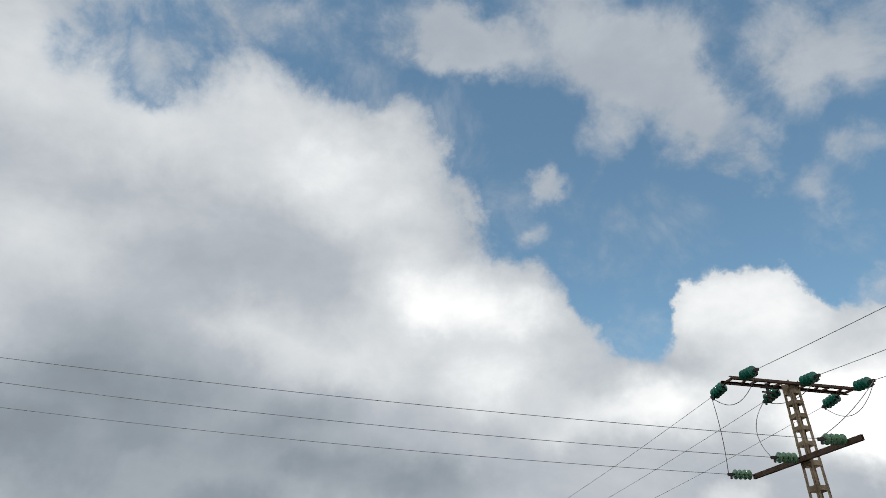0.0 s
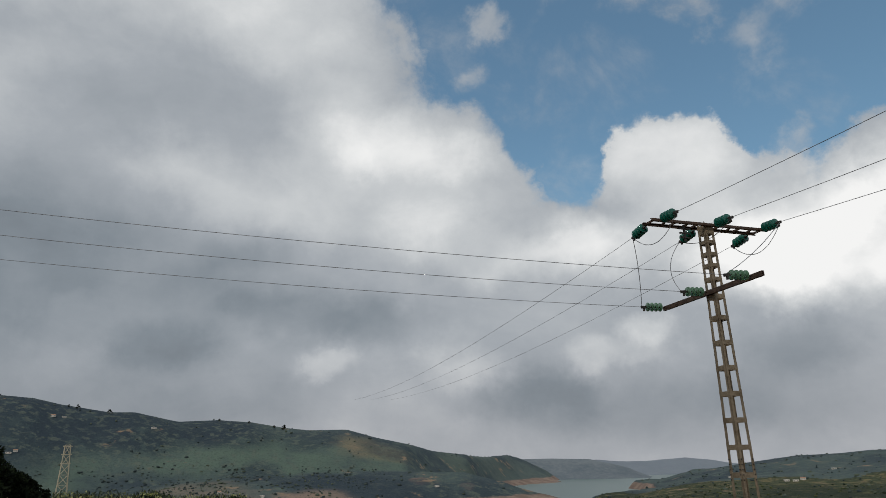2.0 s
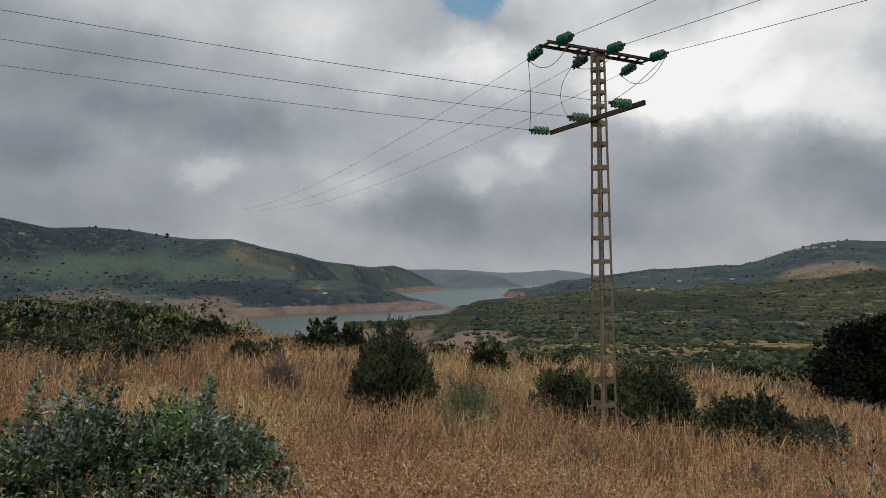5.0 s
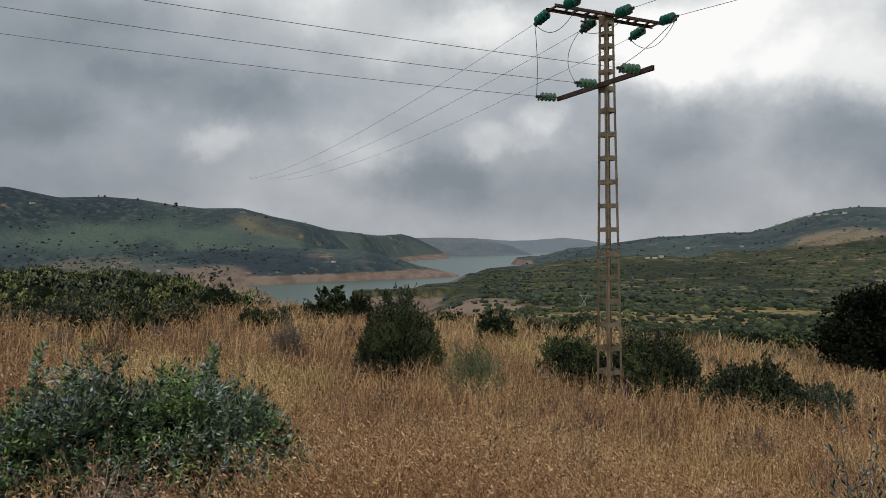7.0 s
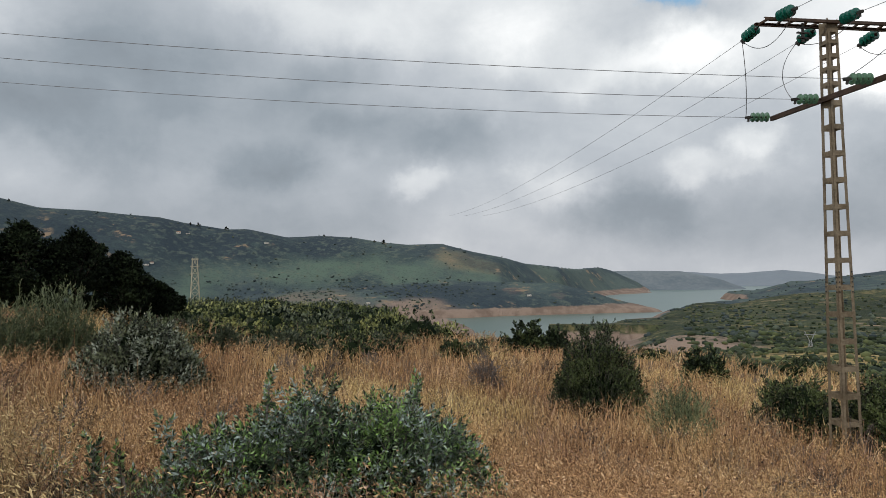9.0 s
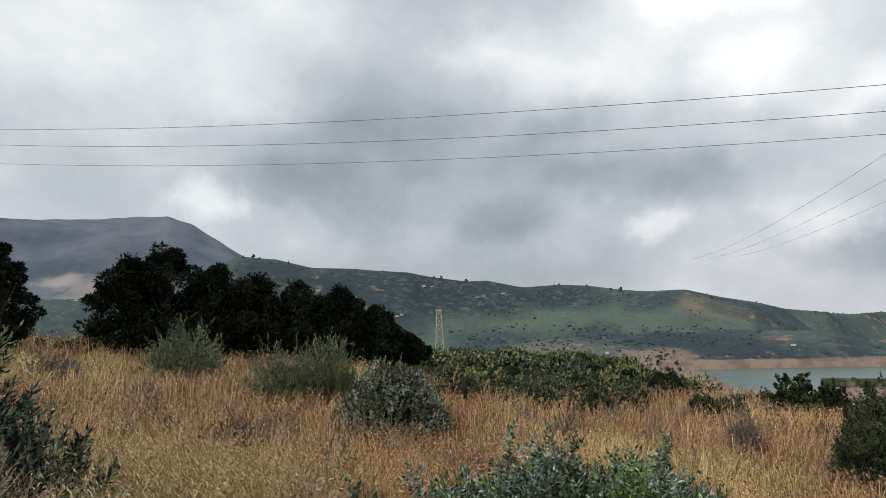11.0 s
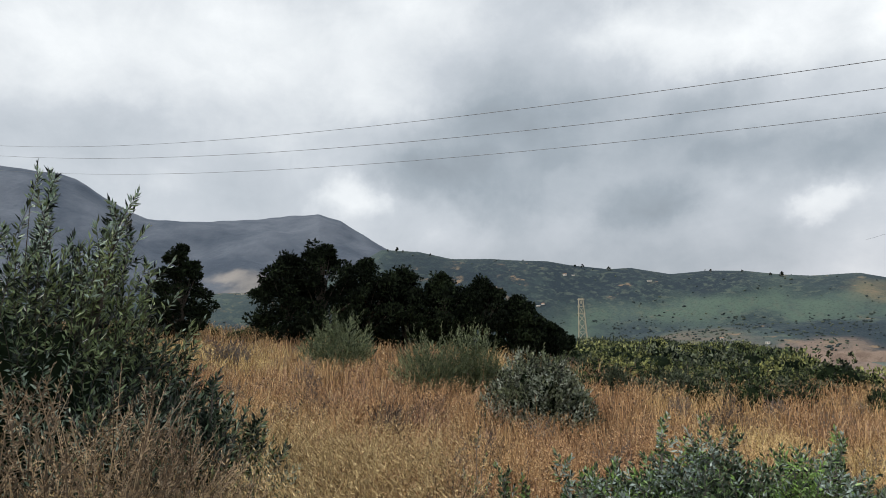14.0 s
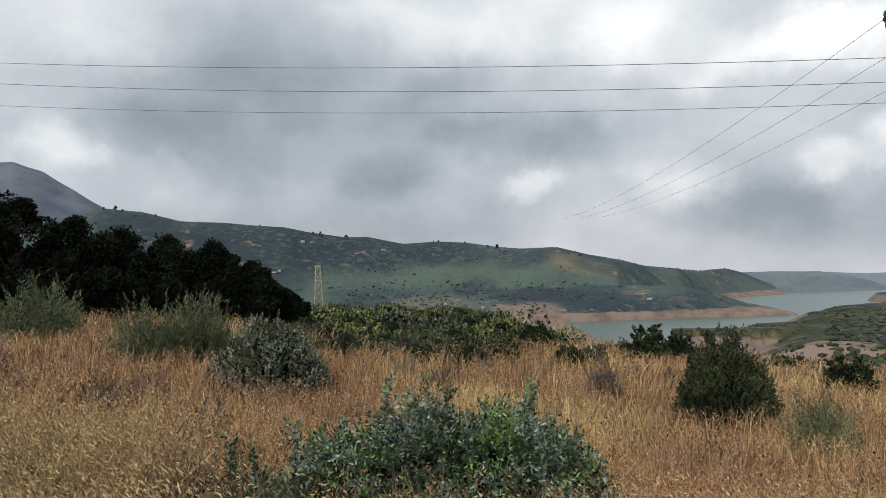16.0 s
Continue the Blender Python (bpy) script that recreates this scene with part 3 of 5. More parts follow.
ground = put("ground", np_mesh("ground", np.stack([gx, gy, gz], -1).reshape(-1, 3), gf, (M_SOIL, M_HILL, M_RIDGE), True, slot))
tagged(ground, "dry grassy meadow falling to green scrub hills round a valley", "ground", kind="structure")

lx, ly, lf, lr = polar_sheet(np.arange(-12, 40, 1.0), np.geomspace(850, 4600, 40))
lake = put("water", np_mesh("water", np.stack([lx, ly, np.full_like(lx, LAKE)], -1).reshape(-1, 3), lf, (M_WATER,), True))
tagged(lake, "calm green-grey reservoir lake between bare shores", "lake", kind="structure")


def far_range(name, label, az_els, r0, rc, r1, base, mat, rough, seed):
    """A distant range of hills as a solid strip of relief."""
    azs, els = [a for a, e in az_els], [e for a, e in az_els]
    x, y, f, R = polar_sheet(np.arange(azs[0], azs[-1] + 0.1, 0.2), np.linspace(r0, r1, 40))
    a = np.degrees(np.arctan2(x, y))
    top = rc * np.tan(np.radians(np.interp(a, azs, els))) + wave(x, y, 300, seed + 1) * rough * 0.25
    u = (R - r0) / (rc - r0)
    z = np.where(u < 1, base + (top - base) * step(u) ** 0.8 + wave(x, y, 500, seed) * rough * step(u * 2) * step((1 - u) * 2), top - (R - rc) * 0.4)
    ob = put(name, np_mesh(name, np.stack([x, y, z], -1).reshape(-1, 3), f, (mat,), True))
    return tagged(ob, label, "hills", kind="structure")


far_range("backdrop_hills", "low haze-tinted blue-green hills beyond the end of the lake",
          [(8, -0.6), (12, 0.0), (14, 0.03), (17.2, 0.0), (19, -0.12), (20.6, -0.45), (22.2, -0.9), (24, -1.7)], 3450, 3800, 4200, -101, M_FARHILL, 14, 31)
far_range("backdrop_hills", "faint haze-tinted blue-grey hills on the horizon beyond the lake",
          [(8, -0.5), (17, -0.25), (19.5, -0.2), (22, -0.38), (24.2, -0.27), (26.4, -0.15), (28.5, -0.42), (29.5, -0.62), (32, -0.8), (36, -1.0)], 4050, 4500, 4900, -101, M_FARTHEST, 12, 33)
far_range("backdrop_mountain", "haze-tinted grey-blue rocky mountain rising behind the ridge",
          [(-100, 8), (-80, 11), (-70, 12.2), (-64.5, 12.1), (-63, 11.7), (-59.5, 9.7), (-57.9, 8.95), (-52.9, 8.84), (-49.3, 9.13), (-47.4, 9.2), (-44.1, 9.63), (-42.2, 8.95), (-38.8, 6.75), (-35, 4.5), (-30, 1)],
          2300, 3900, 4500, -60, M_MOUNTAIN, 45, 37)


# ---- the pylon by the meadow ----
TOWER = Vector((9.38, 16.11, 0))
ARM = 9.9
U, V2 = Vector((math.cos(radians(ARM)), math.sin(radians(ARM)), 0)), Vector((-math.sin(radians(ARM)), math.cos(radians(ARM)), 0))
FOOT, TOP, ARM_HI, ARM_LO = -4.95, 6.02, 5.87, 4.09


def half_width(z):
    return 0.14 + (TOP - z) / (TOP - FOOT) * 0.115


def pylon():
    py = thing("lattice_pylon", "rusty steel batten pylon with two crossarms standing in dry grass", "pylon", m=pose(TOWER.x, TOWER.y, 0, 0, 0, ARM))
    for sx, sy in ((-1, -1), (1, -1), (1, 1), (-1, 1)):
        bm = bmesh.new()
        for dx, dy in ((0.075, 0.009), (0.009, 0.075)):
            vs = []
            for z in (FOOT, -0.4, TOP):
                h = half_width(z)
                for ax, ay in ((0, 0), (dx, 0), (dx, dy), (0, dy)):
                    vs.append(bm.verts.new((sx * (h - ax), sy * (h - ay), z)))
            for k in (0, 4):
                for i in range(4):
                    bm.faces.new([vs[k + i], vs[k + (i + 1) % 4], vs[k + 4 + (i + 1) % 4], vs[k + 4 + i]])
            bm.faces.new(vs[:4])
            bm.faces.new(vs[8:])
        bmesh.ops.recalc_face_normals(bm, faces=bm.faces)
        leg = part("leg", bm, M_STEEL, py)
        for z in (-0.62, -0.5, -0.38, -0.26, -0.14):
            h = half_width(z)
            for ax, ay in ((0.035, -0.012), (-0.012, 0.035)):
                bm = bmesh.new()
                bmesh.ops.create_uvsphere(bm, u_segments=6, v_segments=4, radius=0.02, matrix=Matrix.Translation((sx * (h - ax), sy * (h - ay), z)))
                part("bolt", bm, M_FITTING, leg)
    rows = [5.86, 5.5, 5.16, 4.84, 4.46, 3.98] + [3.4 - 0.652 * k for k in range(13)]
    for z in rows:
        h, tall = half_width(z), 0.075 if z < 4.2 else 0.06
        if z > 5.8:
            tall = 0.16
        for k in range(4):
            bm = bmesh.new()
            a, vs = h - 0.004, []
            for off in (0.008, -0.002):
                for x, zz in ((-a, tall * 1.35), (-a * 0.55, tall * 0.8), (a * 0.55, tall * 0.8), (a, tall * 1.35), (a, -tall * 1.35), (a * 0.55, -tall * 0.8), (-a * 0.55, -tall * 0.8), (-a, -tall * 1.35)):
                    vs.append(bm.verts.new((x, -(h + off), z + zz)))
            bm.faces.new(vs[:8][::-1])
            bm.faces.new(vs[8:])
            for i in range(8):
                bm.faces.new([vs[i], vs[(i + 1) % 8], vs[8 + (i + 1) % 8], vs[8 + i]])
            bmesh.ops.rotate(bm, verts=bm.verts, cent=(0, 0, 0), matrix=Matrix.Rotation(k * math.pi / 2, 3, "Z"))
            bmesh.ops.recalc_face_normals(bm, faces=bm.faces)
            part("batten", bm, M_STEEL, py)
    # upper crossarm: two channels joined by short battens
    for sy in (-1, 1):
        bm = bmesh.new()
        y0 = sy * 0.21
        bar(bm, (-1.85, y0, ARM_HI + 0.1), (1.85, y0, ARM_HI + 0.1), 0.012, 0.065)
        bar(bm, (-1.85, y0 - sy * 0.03, ARM_HI + 0.133), (1.85, y0 - sy * 0.03, ARM_HI + 0.133), 0.06, 0.01)
        bar(bm, (-1.85, y0 - sy * 0.03, ARM_HI + 0.067), (1.85, y0 - sy * 0.03, ARM_HI + 0.067), 0.06, 0.01)
        part("crossarm_channel", bm, M_RUST, py, "dark rusty channel")
    for k in range(11):
        x = -1.75 + k * 0.35
        bm = bmesh.new()
        bar(bm, (x, -0.2, ARM_HI + 0.1), (x + (0.14 if k % 2 else 0.0), 0.2, ARM_HI + 0.1), 0.05, 0.05)
        part("crossarm_batten", bm, M_RUST, py)
    # lower crossarm at right angles
    for sx in (-1, 1):
        bm = bmesh.new()
        x = sx * 0.03 - half_width(ARM_LO) - 0.05
        bar(bm, (x, -1.98, ARM_LO), (x, 1.98, ARM_LO), 0.014, 0.12)
        bar(bm, (x - sx * 0.02, -1.98, ARM_LO + 0.058), (x - sx * 0.02, 1.98, ARM_LO + 0.058), 0.05, 0.01)
        bar(bm, (x - sx * 0.02, -1.98, ARM_LO - 0.058), (x - sx * 0.02, 1.98, ARM_LO - 0.058), 0.05, 0.01)
        part("lower_crossarm_channel", bm, M_RUST, py, "rusty channel with pale worn edge")
    bm = bmesh.new()
    for k in range(3):
        bar(bm, (-0.95, -0.1 - 0.02 * k, ARM_HI - 0.05 - 0.13 * k), (-0.62, -0.1, ARM_HI - 0.05 - 0.13 * k), 0.05, 0.035)
    bar(bm, (-0.78, -0.1, ARM_HI - 0.4), (-0.78, -0.1, ARM_HI + 0.06), 0.05, 0.05)
    part("stirrup", bm, M_FITTING, py, "dark steel hanger")
    bm = bmesh.new()
    bmesh.ops.create_cube(bm, size=1, matrix=pose(0, 0, FOOT + 0.05) @ Matrix.Diagonal((0.8, 0.8, 0.35, 1)))
    bmesh.ops.bevel(bm, geom=bm.edges[:], offset=0.03, segments=1, affect="EDGES")
    part("footing", bm, M_CONCRETE, py, "low concrete footing")
    return py


pylon()


def lathe(bm, profile, axis_m, seg=20):
    rings = []
    for x, r in profile:
        rings.append([bm.verts.new(axis_m @ Vector((x, r * math.cos(2 * math.pi * k / seg), r * math.sin(2 * math.pi * k / seg)))) for k in range(seg)])
    for a, b in zip(rings, rings[1:]):
        for k in range(seg):
            bm.faces.new([a[k], a[(k + 1) % seg], b[(k + 1) % seg], b[k]])
    bm.faces.new(rings[0][::-1])
    bm.faces.new(rings[-1])


def insulator(label, glass, radius, pitch):
    """A string of four cap-and-pin discs along local x, from the arm outwards."""
    ob = thing("insulator_string", label, "insulator", "insulator strings on the pylon")
    bm = bmesh.new()
    lathe(bm, [(0, 0.012), (0.09, 0.014), (0.1, 0.03), (0.13, 0.03)], Matrix(), 8)
    part("shackle", bm, M_FITTING, ob, "dark shackle")
    for k in range(4):
        x = 0.13 + k * pitch
        bm = bmesh.new()
        lathe(bm, [(x + 0.008, 0.03), (x + 0.012, 0.055), (x + 0.022, radius * 0.75), (x + 0.032, radius), (x + 0.04, radius * 0.98), (x + 0.037, radius * 0.8), (x + 0.046, radius * 0.72), (x + 0.042, radius * 0.5),
                   (x + 0.056, radius * 0.42), (x + 0.052, 0.035)], Matrix())
        disc = part("disc", bm, glass, ob, smooth=True)
        bm = bmesh.new()
        lathe(bm, [(x - 0.03, 0.028), (x - 0.02, 0.045), (x + 0.018, 0.05), (x + 0.022, 0.02), (x + pitch - 0.03, 0.018)], Matrix(), 10)
        part("cap", bm, M_FITTING, disc, "dark metal cap and pin")
    end = 0.13 + 4 * pitch
    bm = bmesh.new()
    bar(bm, (end - 0.04, 0, 0), (end + 0.12, 0, -0.01), 0.05, 0.07)
    bar(bm, (end + 0.02, 0, 0), (end + 0.04, 0, -0.12), 0.035, 0.05)
    part("clamp", bm, M_FITTING, ob, "dark wire clamp")
    return ob, end + 0.1


def aim(p, d):
    """A pose at p whose x axis points along d."""
    d = Vector(d).normalized()
    y = Vector((0, 0, 1)).cross(d).normalized()
    m = Matrix((d, y, d.cross(y))).transposed().to_4x4()
    m.translation = p
    return m


TIP = {}
green, green_len = insulator("string of four dark green glass insulator discs", M_GLASS, 0.142, 0.122)
pale, pale_len = insulator("string of four pale green glass insulator discs", M_PALEGLASS, 0.13, 0.138)
first = {"green": green, "pale": pale}


def hang(kind, key, p, d):
    m = aim(p, d)
    if first.get(kind):
        first.pop(kind).matrix_basis = m
    else:
        copy_thing(green if kind == "green" else pale, m)
    TIP[key] = m @ Vector(((green_len if kind == "green" else pale_len), 0, 0))


for key, s in (("f0", -1.56), ("f1", 0.14), ("f2", 1.71)):
    hang("green", key, TOWER + U * s - V2 * 0.2 + Vector((0, 0, ARM_HI + 0.12)), -V2 + Vector((0, 0, -0.06)))
for key, s in (("b0", -1.75), ("b1", -0.2), ("b2", 1.6)):
    hang("green", key, TOWER + U * s + V2 * 0.17 + Vector((0, 0, ARM_HI + 0.06)), V2 + Vector((0, 0, -0.16)))
for key, s in (("l0", 1.9), ("l1", 0.05), ("l2", -1.62)):
    hang("pale", key, TOWER + V2 * s - U * (half_width(ARM_LO) + 0.08) + Vector((0, 0, ARM_LO + 0.03)), -U + Vector((0, 0, -0.03)))


hang("green", "n0", TIP["f0"] - V2 * 6.78 + Vector((0, 0, -0.375)), -V2 + Vector((0, 0, 0.05)))


def wire(name, label, pts, rad, cat="cable"):
    v, f = tubes([pts], [(rad, rad)], 6)
    return tagged(put(name, np_mesh(name, v, f, (M_WIRE,), True)), label, cat, "wires on the pylon")


for key, a in (("f0", 0.065), ("f1", 0.09), ("f2", 0.11)):
    s = np.linspace(0, 60, 40)[:, None]
    d = np.array(-V2 * 1.0)
    wire("power_line", "thin grey power line wire strung from the pylon", np.array(TIP[key]) + s * d + np.c_[0 * s, 0 * s, -a * s + 0.0014 * s * s], 0.007)
for key, turn, a, b in (("l0", 0.6, -0.0385, 0.00152), ("l1", 0.6, -0.0416, 0.0017), ("l2", -2.5, -0.0673, 0.00144)):
    s = np.linspace(0, 85, 60)[:, None]
    d = np.array((-math.cos(radians(turn)), -math.sin(radians(turn)), 0))
    wire("power_line", "thin grey power line wire strung from the pylon", np.array(TIP[key]) + s * d + np.c_[0 * s, 0 * s, -a * s + b * s * s], 0.0065)
for key in ("b0", "b1", "b2"):
    s = np.linspace(0, 46, 50)[:, None]
    d = np.array(V2 * 1.0)
    wire("power_line", "thin grey power line wire strung from the pylon", np.array(TIP[key]) + s * d + np.c_[0 * s, 0 * s, -0.07 * s + 0.00139 * s * s], 0.006)


def droop(a, b, sag, side=(0, 0, 0), n=16):
    t = np.linspace(0, 1, n)[:, None]
    a, b = np.array(a), np.array(b)
    return a + t * (b - a) + 4 * t * (1 - t) * (np.array((0, 0, -sag)) + np.array(side))


JUMPERS = [("b0", "f0", 0.5, (0, 0, 0)), ("b1", "f1", 0.3, (0, 0, 0)), ("b2", "f2", 0.55, (0, 0, 0)), ("b0", "l0", -0.02, (0.05, 0, 0)), ("b1", "l1", 0.05, (-0.3, 0, 0)), ("f2", "l2", 0.12, (0, 0, 0))]
start = np.array(TIP["f0"] - V2 * 6.72 + Vector((0, 0, -0.36)))
wire("jumper_cable", "thin slack jumper cable between insulators", np.array([start, start + (-0.08, 0.05, 0.22), start + (-0.06, -0.1, 0.45), start + (0.1, -0.45, 0.62), start + (0.3, -0.9, 0.7)]), 0.009)
for a, b, sag, side in JUMPERS:
    wire("jumper_cable", "thin slack jumper cable between insulators", droop(TIP[a], TIP[b], sag, side), 0.009)


# ---- far pylons, poles and houses ----
def lattice_mast(name, label, x, y, z0, z1, w0, w1, arms, mat, bays, group="", thick=0.12):
    """A square lattice mast with diagonal bracing; arms: (height fraction, half length)."""
    ob = thing(name, label, "pylon", group, m=pose(x, y, z0, 0, 0, 25))
    H = z1 - z0
    corner = lambda k, t: Vector((((w0 + (w1 - w0) * t) / 2) * (1, 1, -1, -1)[k], ((w0 + (w1 - w0) * t) / 2) * (1, -1, -1, 1)[k], H * t))
    for k in range(4):
        part("leg", bar(bmesh.new(), corner(k, 0), corner(k, 1), thick, thick), mat, ob)
        bm = bmesh.new()
        for i in range(bays):
            t0, t1 = i / bays, (i + 1) / bays
            bar(bm, corner(k, t0), corner((k + 1) % 4, t1), thick * 0.6, thick * 0.6)
            bar(bm, corner((k + 1) % 4, t0), corner(k, t1), thick * 0.6, thick * 0.6)
            bar(bm, corner(k, t1), corner((k + 1) % 4, t1), thick * 0.6, thick * 0.6)
        part("bracing", bm, mat, ob)
    for t, half in arms:
        part("crossarm", bar(bmesh.new(), (-half, 0, H * t), (half, 0, H * t), thick * 1.4, thick * 1.6), mat, ob)
    return ob


x, y = polar(-21.68, 560)
zt = 560 * math.tan(radians(1.75))
lattice_mast("transmission_tower", "tall yellowish lattice transmission tower on the slope", x, y, float(height(x, y)) - 0.3, zt, 9.0, 3.4, ((0.985, 3.0), (0.88, 3.4), (0.77, 3.4)), M_YELLOW, 8, thick=0.42)
for az, el, r in ((-9.95, -2.0, 230), (-15.4, -2.35, 400), (-14.3, -2.35, 410), (-13.1, -2.2, 420)):
    x, y = polar(az, r)
    lattice_mast("power_pole", "slim pale lattice power pole among shrubs", x, y, float(height(x, y)) - 0.2, r * math.tan(radians(el)), 0.6, 0.4, ((0.97, 0.6),), M_GREYSTEEL, 10, "power poles in the valley", 0.07)


def y_tower(az, el_top, el_foot):
    x, y, z = ray_ground(az, el_foot)
    r = math.hypot(x, y)
    H = r * math.tan(radians(el_top)) - z
    ob = thing("forked_transmission_tower", "pale grey steel transmission tower with forked top", "pylon", m=pose(x, y, z - 0.3, 0, 0, -az))
    for sx in (-1, 1):
        bm = bmesh.new()
        bar(bm, (sx * H * 0.13, 0, 0), (sx * H * 0.05, 0, H * 0.5), 0.3, 0.3)
        bar(bm, (sx * H * 0.05, 0, H * 0.5), (sx * H * 0.26, 0, H), 0.3, 0.3)
        part("leg", bm, M_GREYSTEEL, ob)
    bm = bmesh.new()
    for i in range(5):
        a, b = 0.13 - 0.016 * i, 0.13 - 0.016 * (i + 1)
        bar(bm, (-H * a, 0, H * i * 0.1), (H * b, 0, H * (i + 1) * 0.1), 0.18, 0.18)
        bar(bm, (H * a, 0, H * i * 0.1), (-H * b, 0, H * (i + 1) * 0.1), 0.18, 0.18)
    part("bracing", bm, M_GREYSTEEL, ob)
    part("crossarm", bar(bmesh.new(), (-H * 0.3, 0, H * 0.82), (H * 0.3, 0, H * 0.82), 0.3, 0.3), M_GREYSTEEL, ob)


y_tower(28.1, -4.82, -6.2)


def house(az, el, w, d, h, turn, flat):
    x, y, z = ray_ground(az, el, 200)
    ob = thing("house", "small pale plastered house on the hillside", "house", "houses on the hills", pose(x, y, z - 0.6, 0, 0, turn))
    bm = bmesh.new()
    bmesh.ops.create_cube(bm, size=1, matrix=pose(0, 0, h / 2) @ Matrix.Diagonal((w, d, h, 1)))
    wall = part("wall", bm, M_PLASTER, ob)
    bm = bmesh.new()
    if flat:
        bmesh.ops.create_cube(bm, size=1, matrix=pose(0, 0, h + 0.2) @ Matrix.Diagonal((w + 0.5, d + 0.5, 0.4, 1)))
    else:
        vs = [bm.verts.new(p) for p in ((-w / 2 - 0.4, -d / 2 - 0.4, h), (w / 2 + 0.4, -d / 2 - 0.4, h), (w / 2 + 0.4, d / 2 + 0.4, h), (-w / 2 - 0.4, d / 2 + 0.4, h), (-w / 2 - 0.4, 0, h + d * 0.28), (w / 2 + 0.4, 0, h + d * 0.28))]
        for q in ((0, 1, 5, 4), (2, 3, 4, 5), (0, 4, 3), (1, 2, 5), (3, 2, 1, 0)):
            bm.faces.new([vs[i] for i in q])
    part("roof", bm, M_PLASTER if flat else M_ROOF, ob)
    for sx in (-0.28, 0.28):
        bm = bmesh.new()
        bmesh.ops.create_cube(bm, size=1, matrix=pose(sx * w, -d / 2 - 0.02, h * 0.55) @ Matrix.Diagonal((w * 0.16, 0.1, h * 0.36, 1)))
        part("window", bm, M_DARKGLASS, ob)


# the three near azimuth 34 stand in for a group of pale rocks
HOUSES = [(-22.9, 3.75), (-22.2, 3.7), (-25.3, 1.2), (-24.9, 1.3), (-16.0, 2.9), (-7.5, -2.4), (-10.8, -2.0), (6.5, -2.0), (-50.5, 3.0), (-49.6, 3.05),
          (33.3, -2.0), (33.9, -2.0), (34.4, -1.9), (40.5, -1.1), (43.0, 0.6), (44.2, 0.95), (44.6, 1.1), (45.2, 1.2), (45.8, 1.25), (46.3, 1.3), (46.9, 1.25), (47.5, 1.35), (29.5, -1.7), (36.5, -1.2)]
for i, (az, el) in enumerate(HOUSES):
    house(az, el, rng.uniform(7, 12), rng.uniform(6, 8), rng.uniform(3, 4.6), -az + rng.uniform(-25, 25), i % 3 != 0)


# ---- shrubs and trees ----
def ico(level):
    bm = bmesh.new()
    bmesh.ops.create_icosphere(bm, subdivisions=level, radius=1.0)
    v = np.array([q.co for q in bm.verts])
    f = np.array([[q.index for q in p.verts] for p in bm.faces])
    bm.free()
    return v, f


ICO = ico(2)
# near-black solid inside each bush, standing for the shade between leaves
M_CORE = leaf_material("painted_inner_shade", (0.004, 0.007, 0.004), (0.008, 0.013, 0.007), (0.013, 0.02, 0.01), 3.0, 0.95, spec=0.02)


def shoots(n, h, w, per, leaf, lw, up=0.4, length=0.22, low=0.0, spike=0.0, inner=0.35, open_=0.75, flat=1.0):
    """Leafy shoots filling a lumpy dome, thicker towards its skin. Returns shoot starts, shoot ends and leaf arrays."""
    a = rng.uniform(0, 2 * np.pi, n)
    zc = rng.uniform(low, 1, n)
    ring = np.sqrt(np.maximum(1 - (zc * 0.98) ** 2, 0.0)) * (0.75 + 0.25 * np.minimum(1, zc * 4))
    ph = rng.uniform(0, 6.28, 4)
    lump = 0.88 + 0.1 * np.sin(a * 2 + ph[0]) + 0.09 * np.sin(a * 3 + zc * 4 + ph[1]) + 0.08 * np.sin(a * 7 + zc * 9 + ph[2])
    lobes = np.sin(a * 4 + zc * 6 + ph[3]) * np.sin(a * 3 - zc * 11 + ph[1]) + 0.7 * np.sin(a * 9 - zc * 5 + ph[0]) * np.sin(zc * 17 + a * 2 + ph[2])
    lump = lump * (1 + 0.13 * lobes)
    out = rng.uniform(inner ** 2, 1.0, n) ** 0.5 * lump
    p = np.stack([np.cos(a) * ring * w / 2 * out, np.sin(a) * ring * w / 2 * out, np.maximum(zc ** flat * out ** flat * h * 0.97, 0.03)], 1)
    tall = spike * h * (rng.uniform(0, 1, n) > 0.94) * rng.uniform(0.3, 1.0, n) * (zc > 0.5)
    p[:, 2] += tall
    d = np.stack([np.cos(a) * ring, np.sin(a) * ring, zc * 0.8], 1) * 0.7 + np.array((0, 0, up)) + rng.normal(size=(n, 3)) * 0.35
    d /= np.linalg.norm(d, axis=1)[:, None]
    L = length * rng.uniform(0.6, 1.3, n)
    tl = (np.arange(per)[None] + rng.uniform(0, 1, (n, per))) / per
    at = p[:, None] + d[:, None] * (tl * L[:, None])[..., None]
    q = rng.normal(size=(n, per, 3))
    q -= (q * d[:, None]).sum(2)[..., None] * d[:, None]
    q /= np.linalg.norm(q, axis=2)[..., None] + 1e-9
    dirs = d[:, None] * (0.45 + 0.6 * tl[..., None]) + q * open_ * (1.15 - 0.6 * tl[..., None])
    k = n * per
    v, f = leaves(at.reshape(-1, 3), dirs.reshape(-1, 3), leaf * rng.uniform(0.65, 1.2, k), lw * rng.uniform(0.75, 1.2, k))
    return p, p + d * L[:, None], tall, v, f


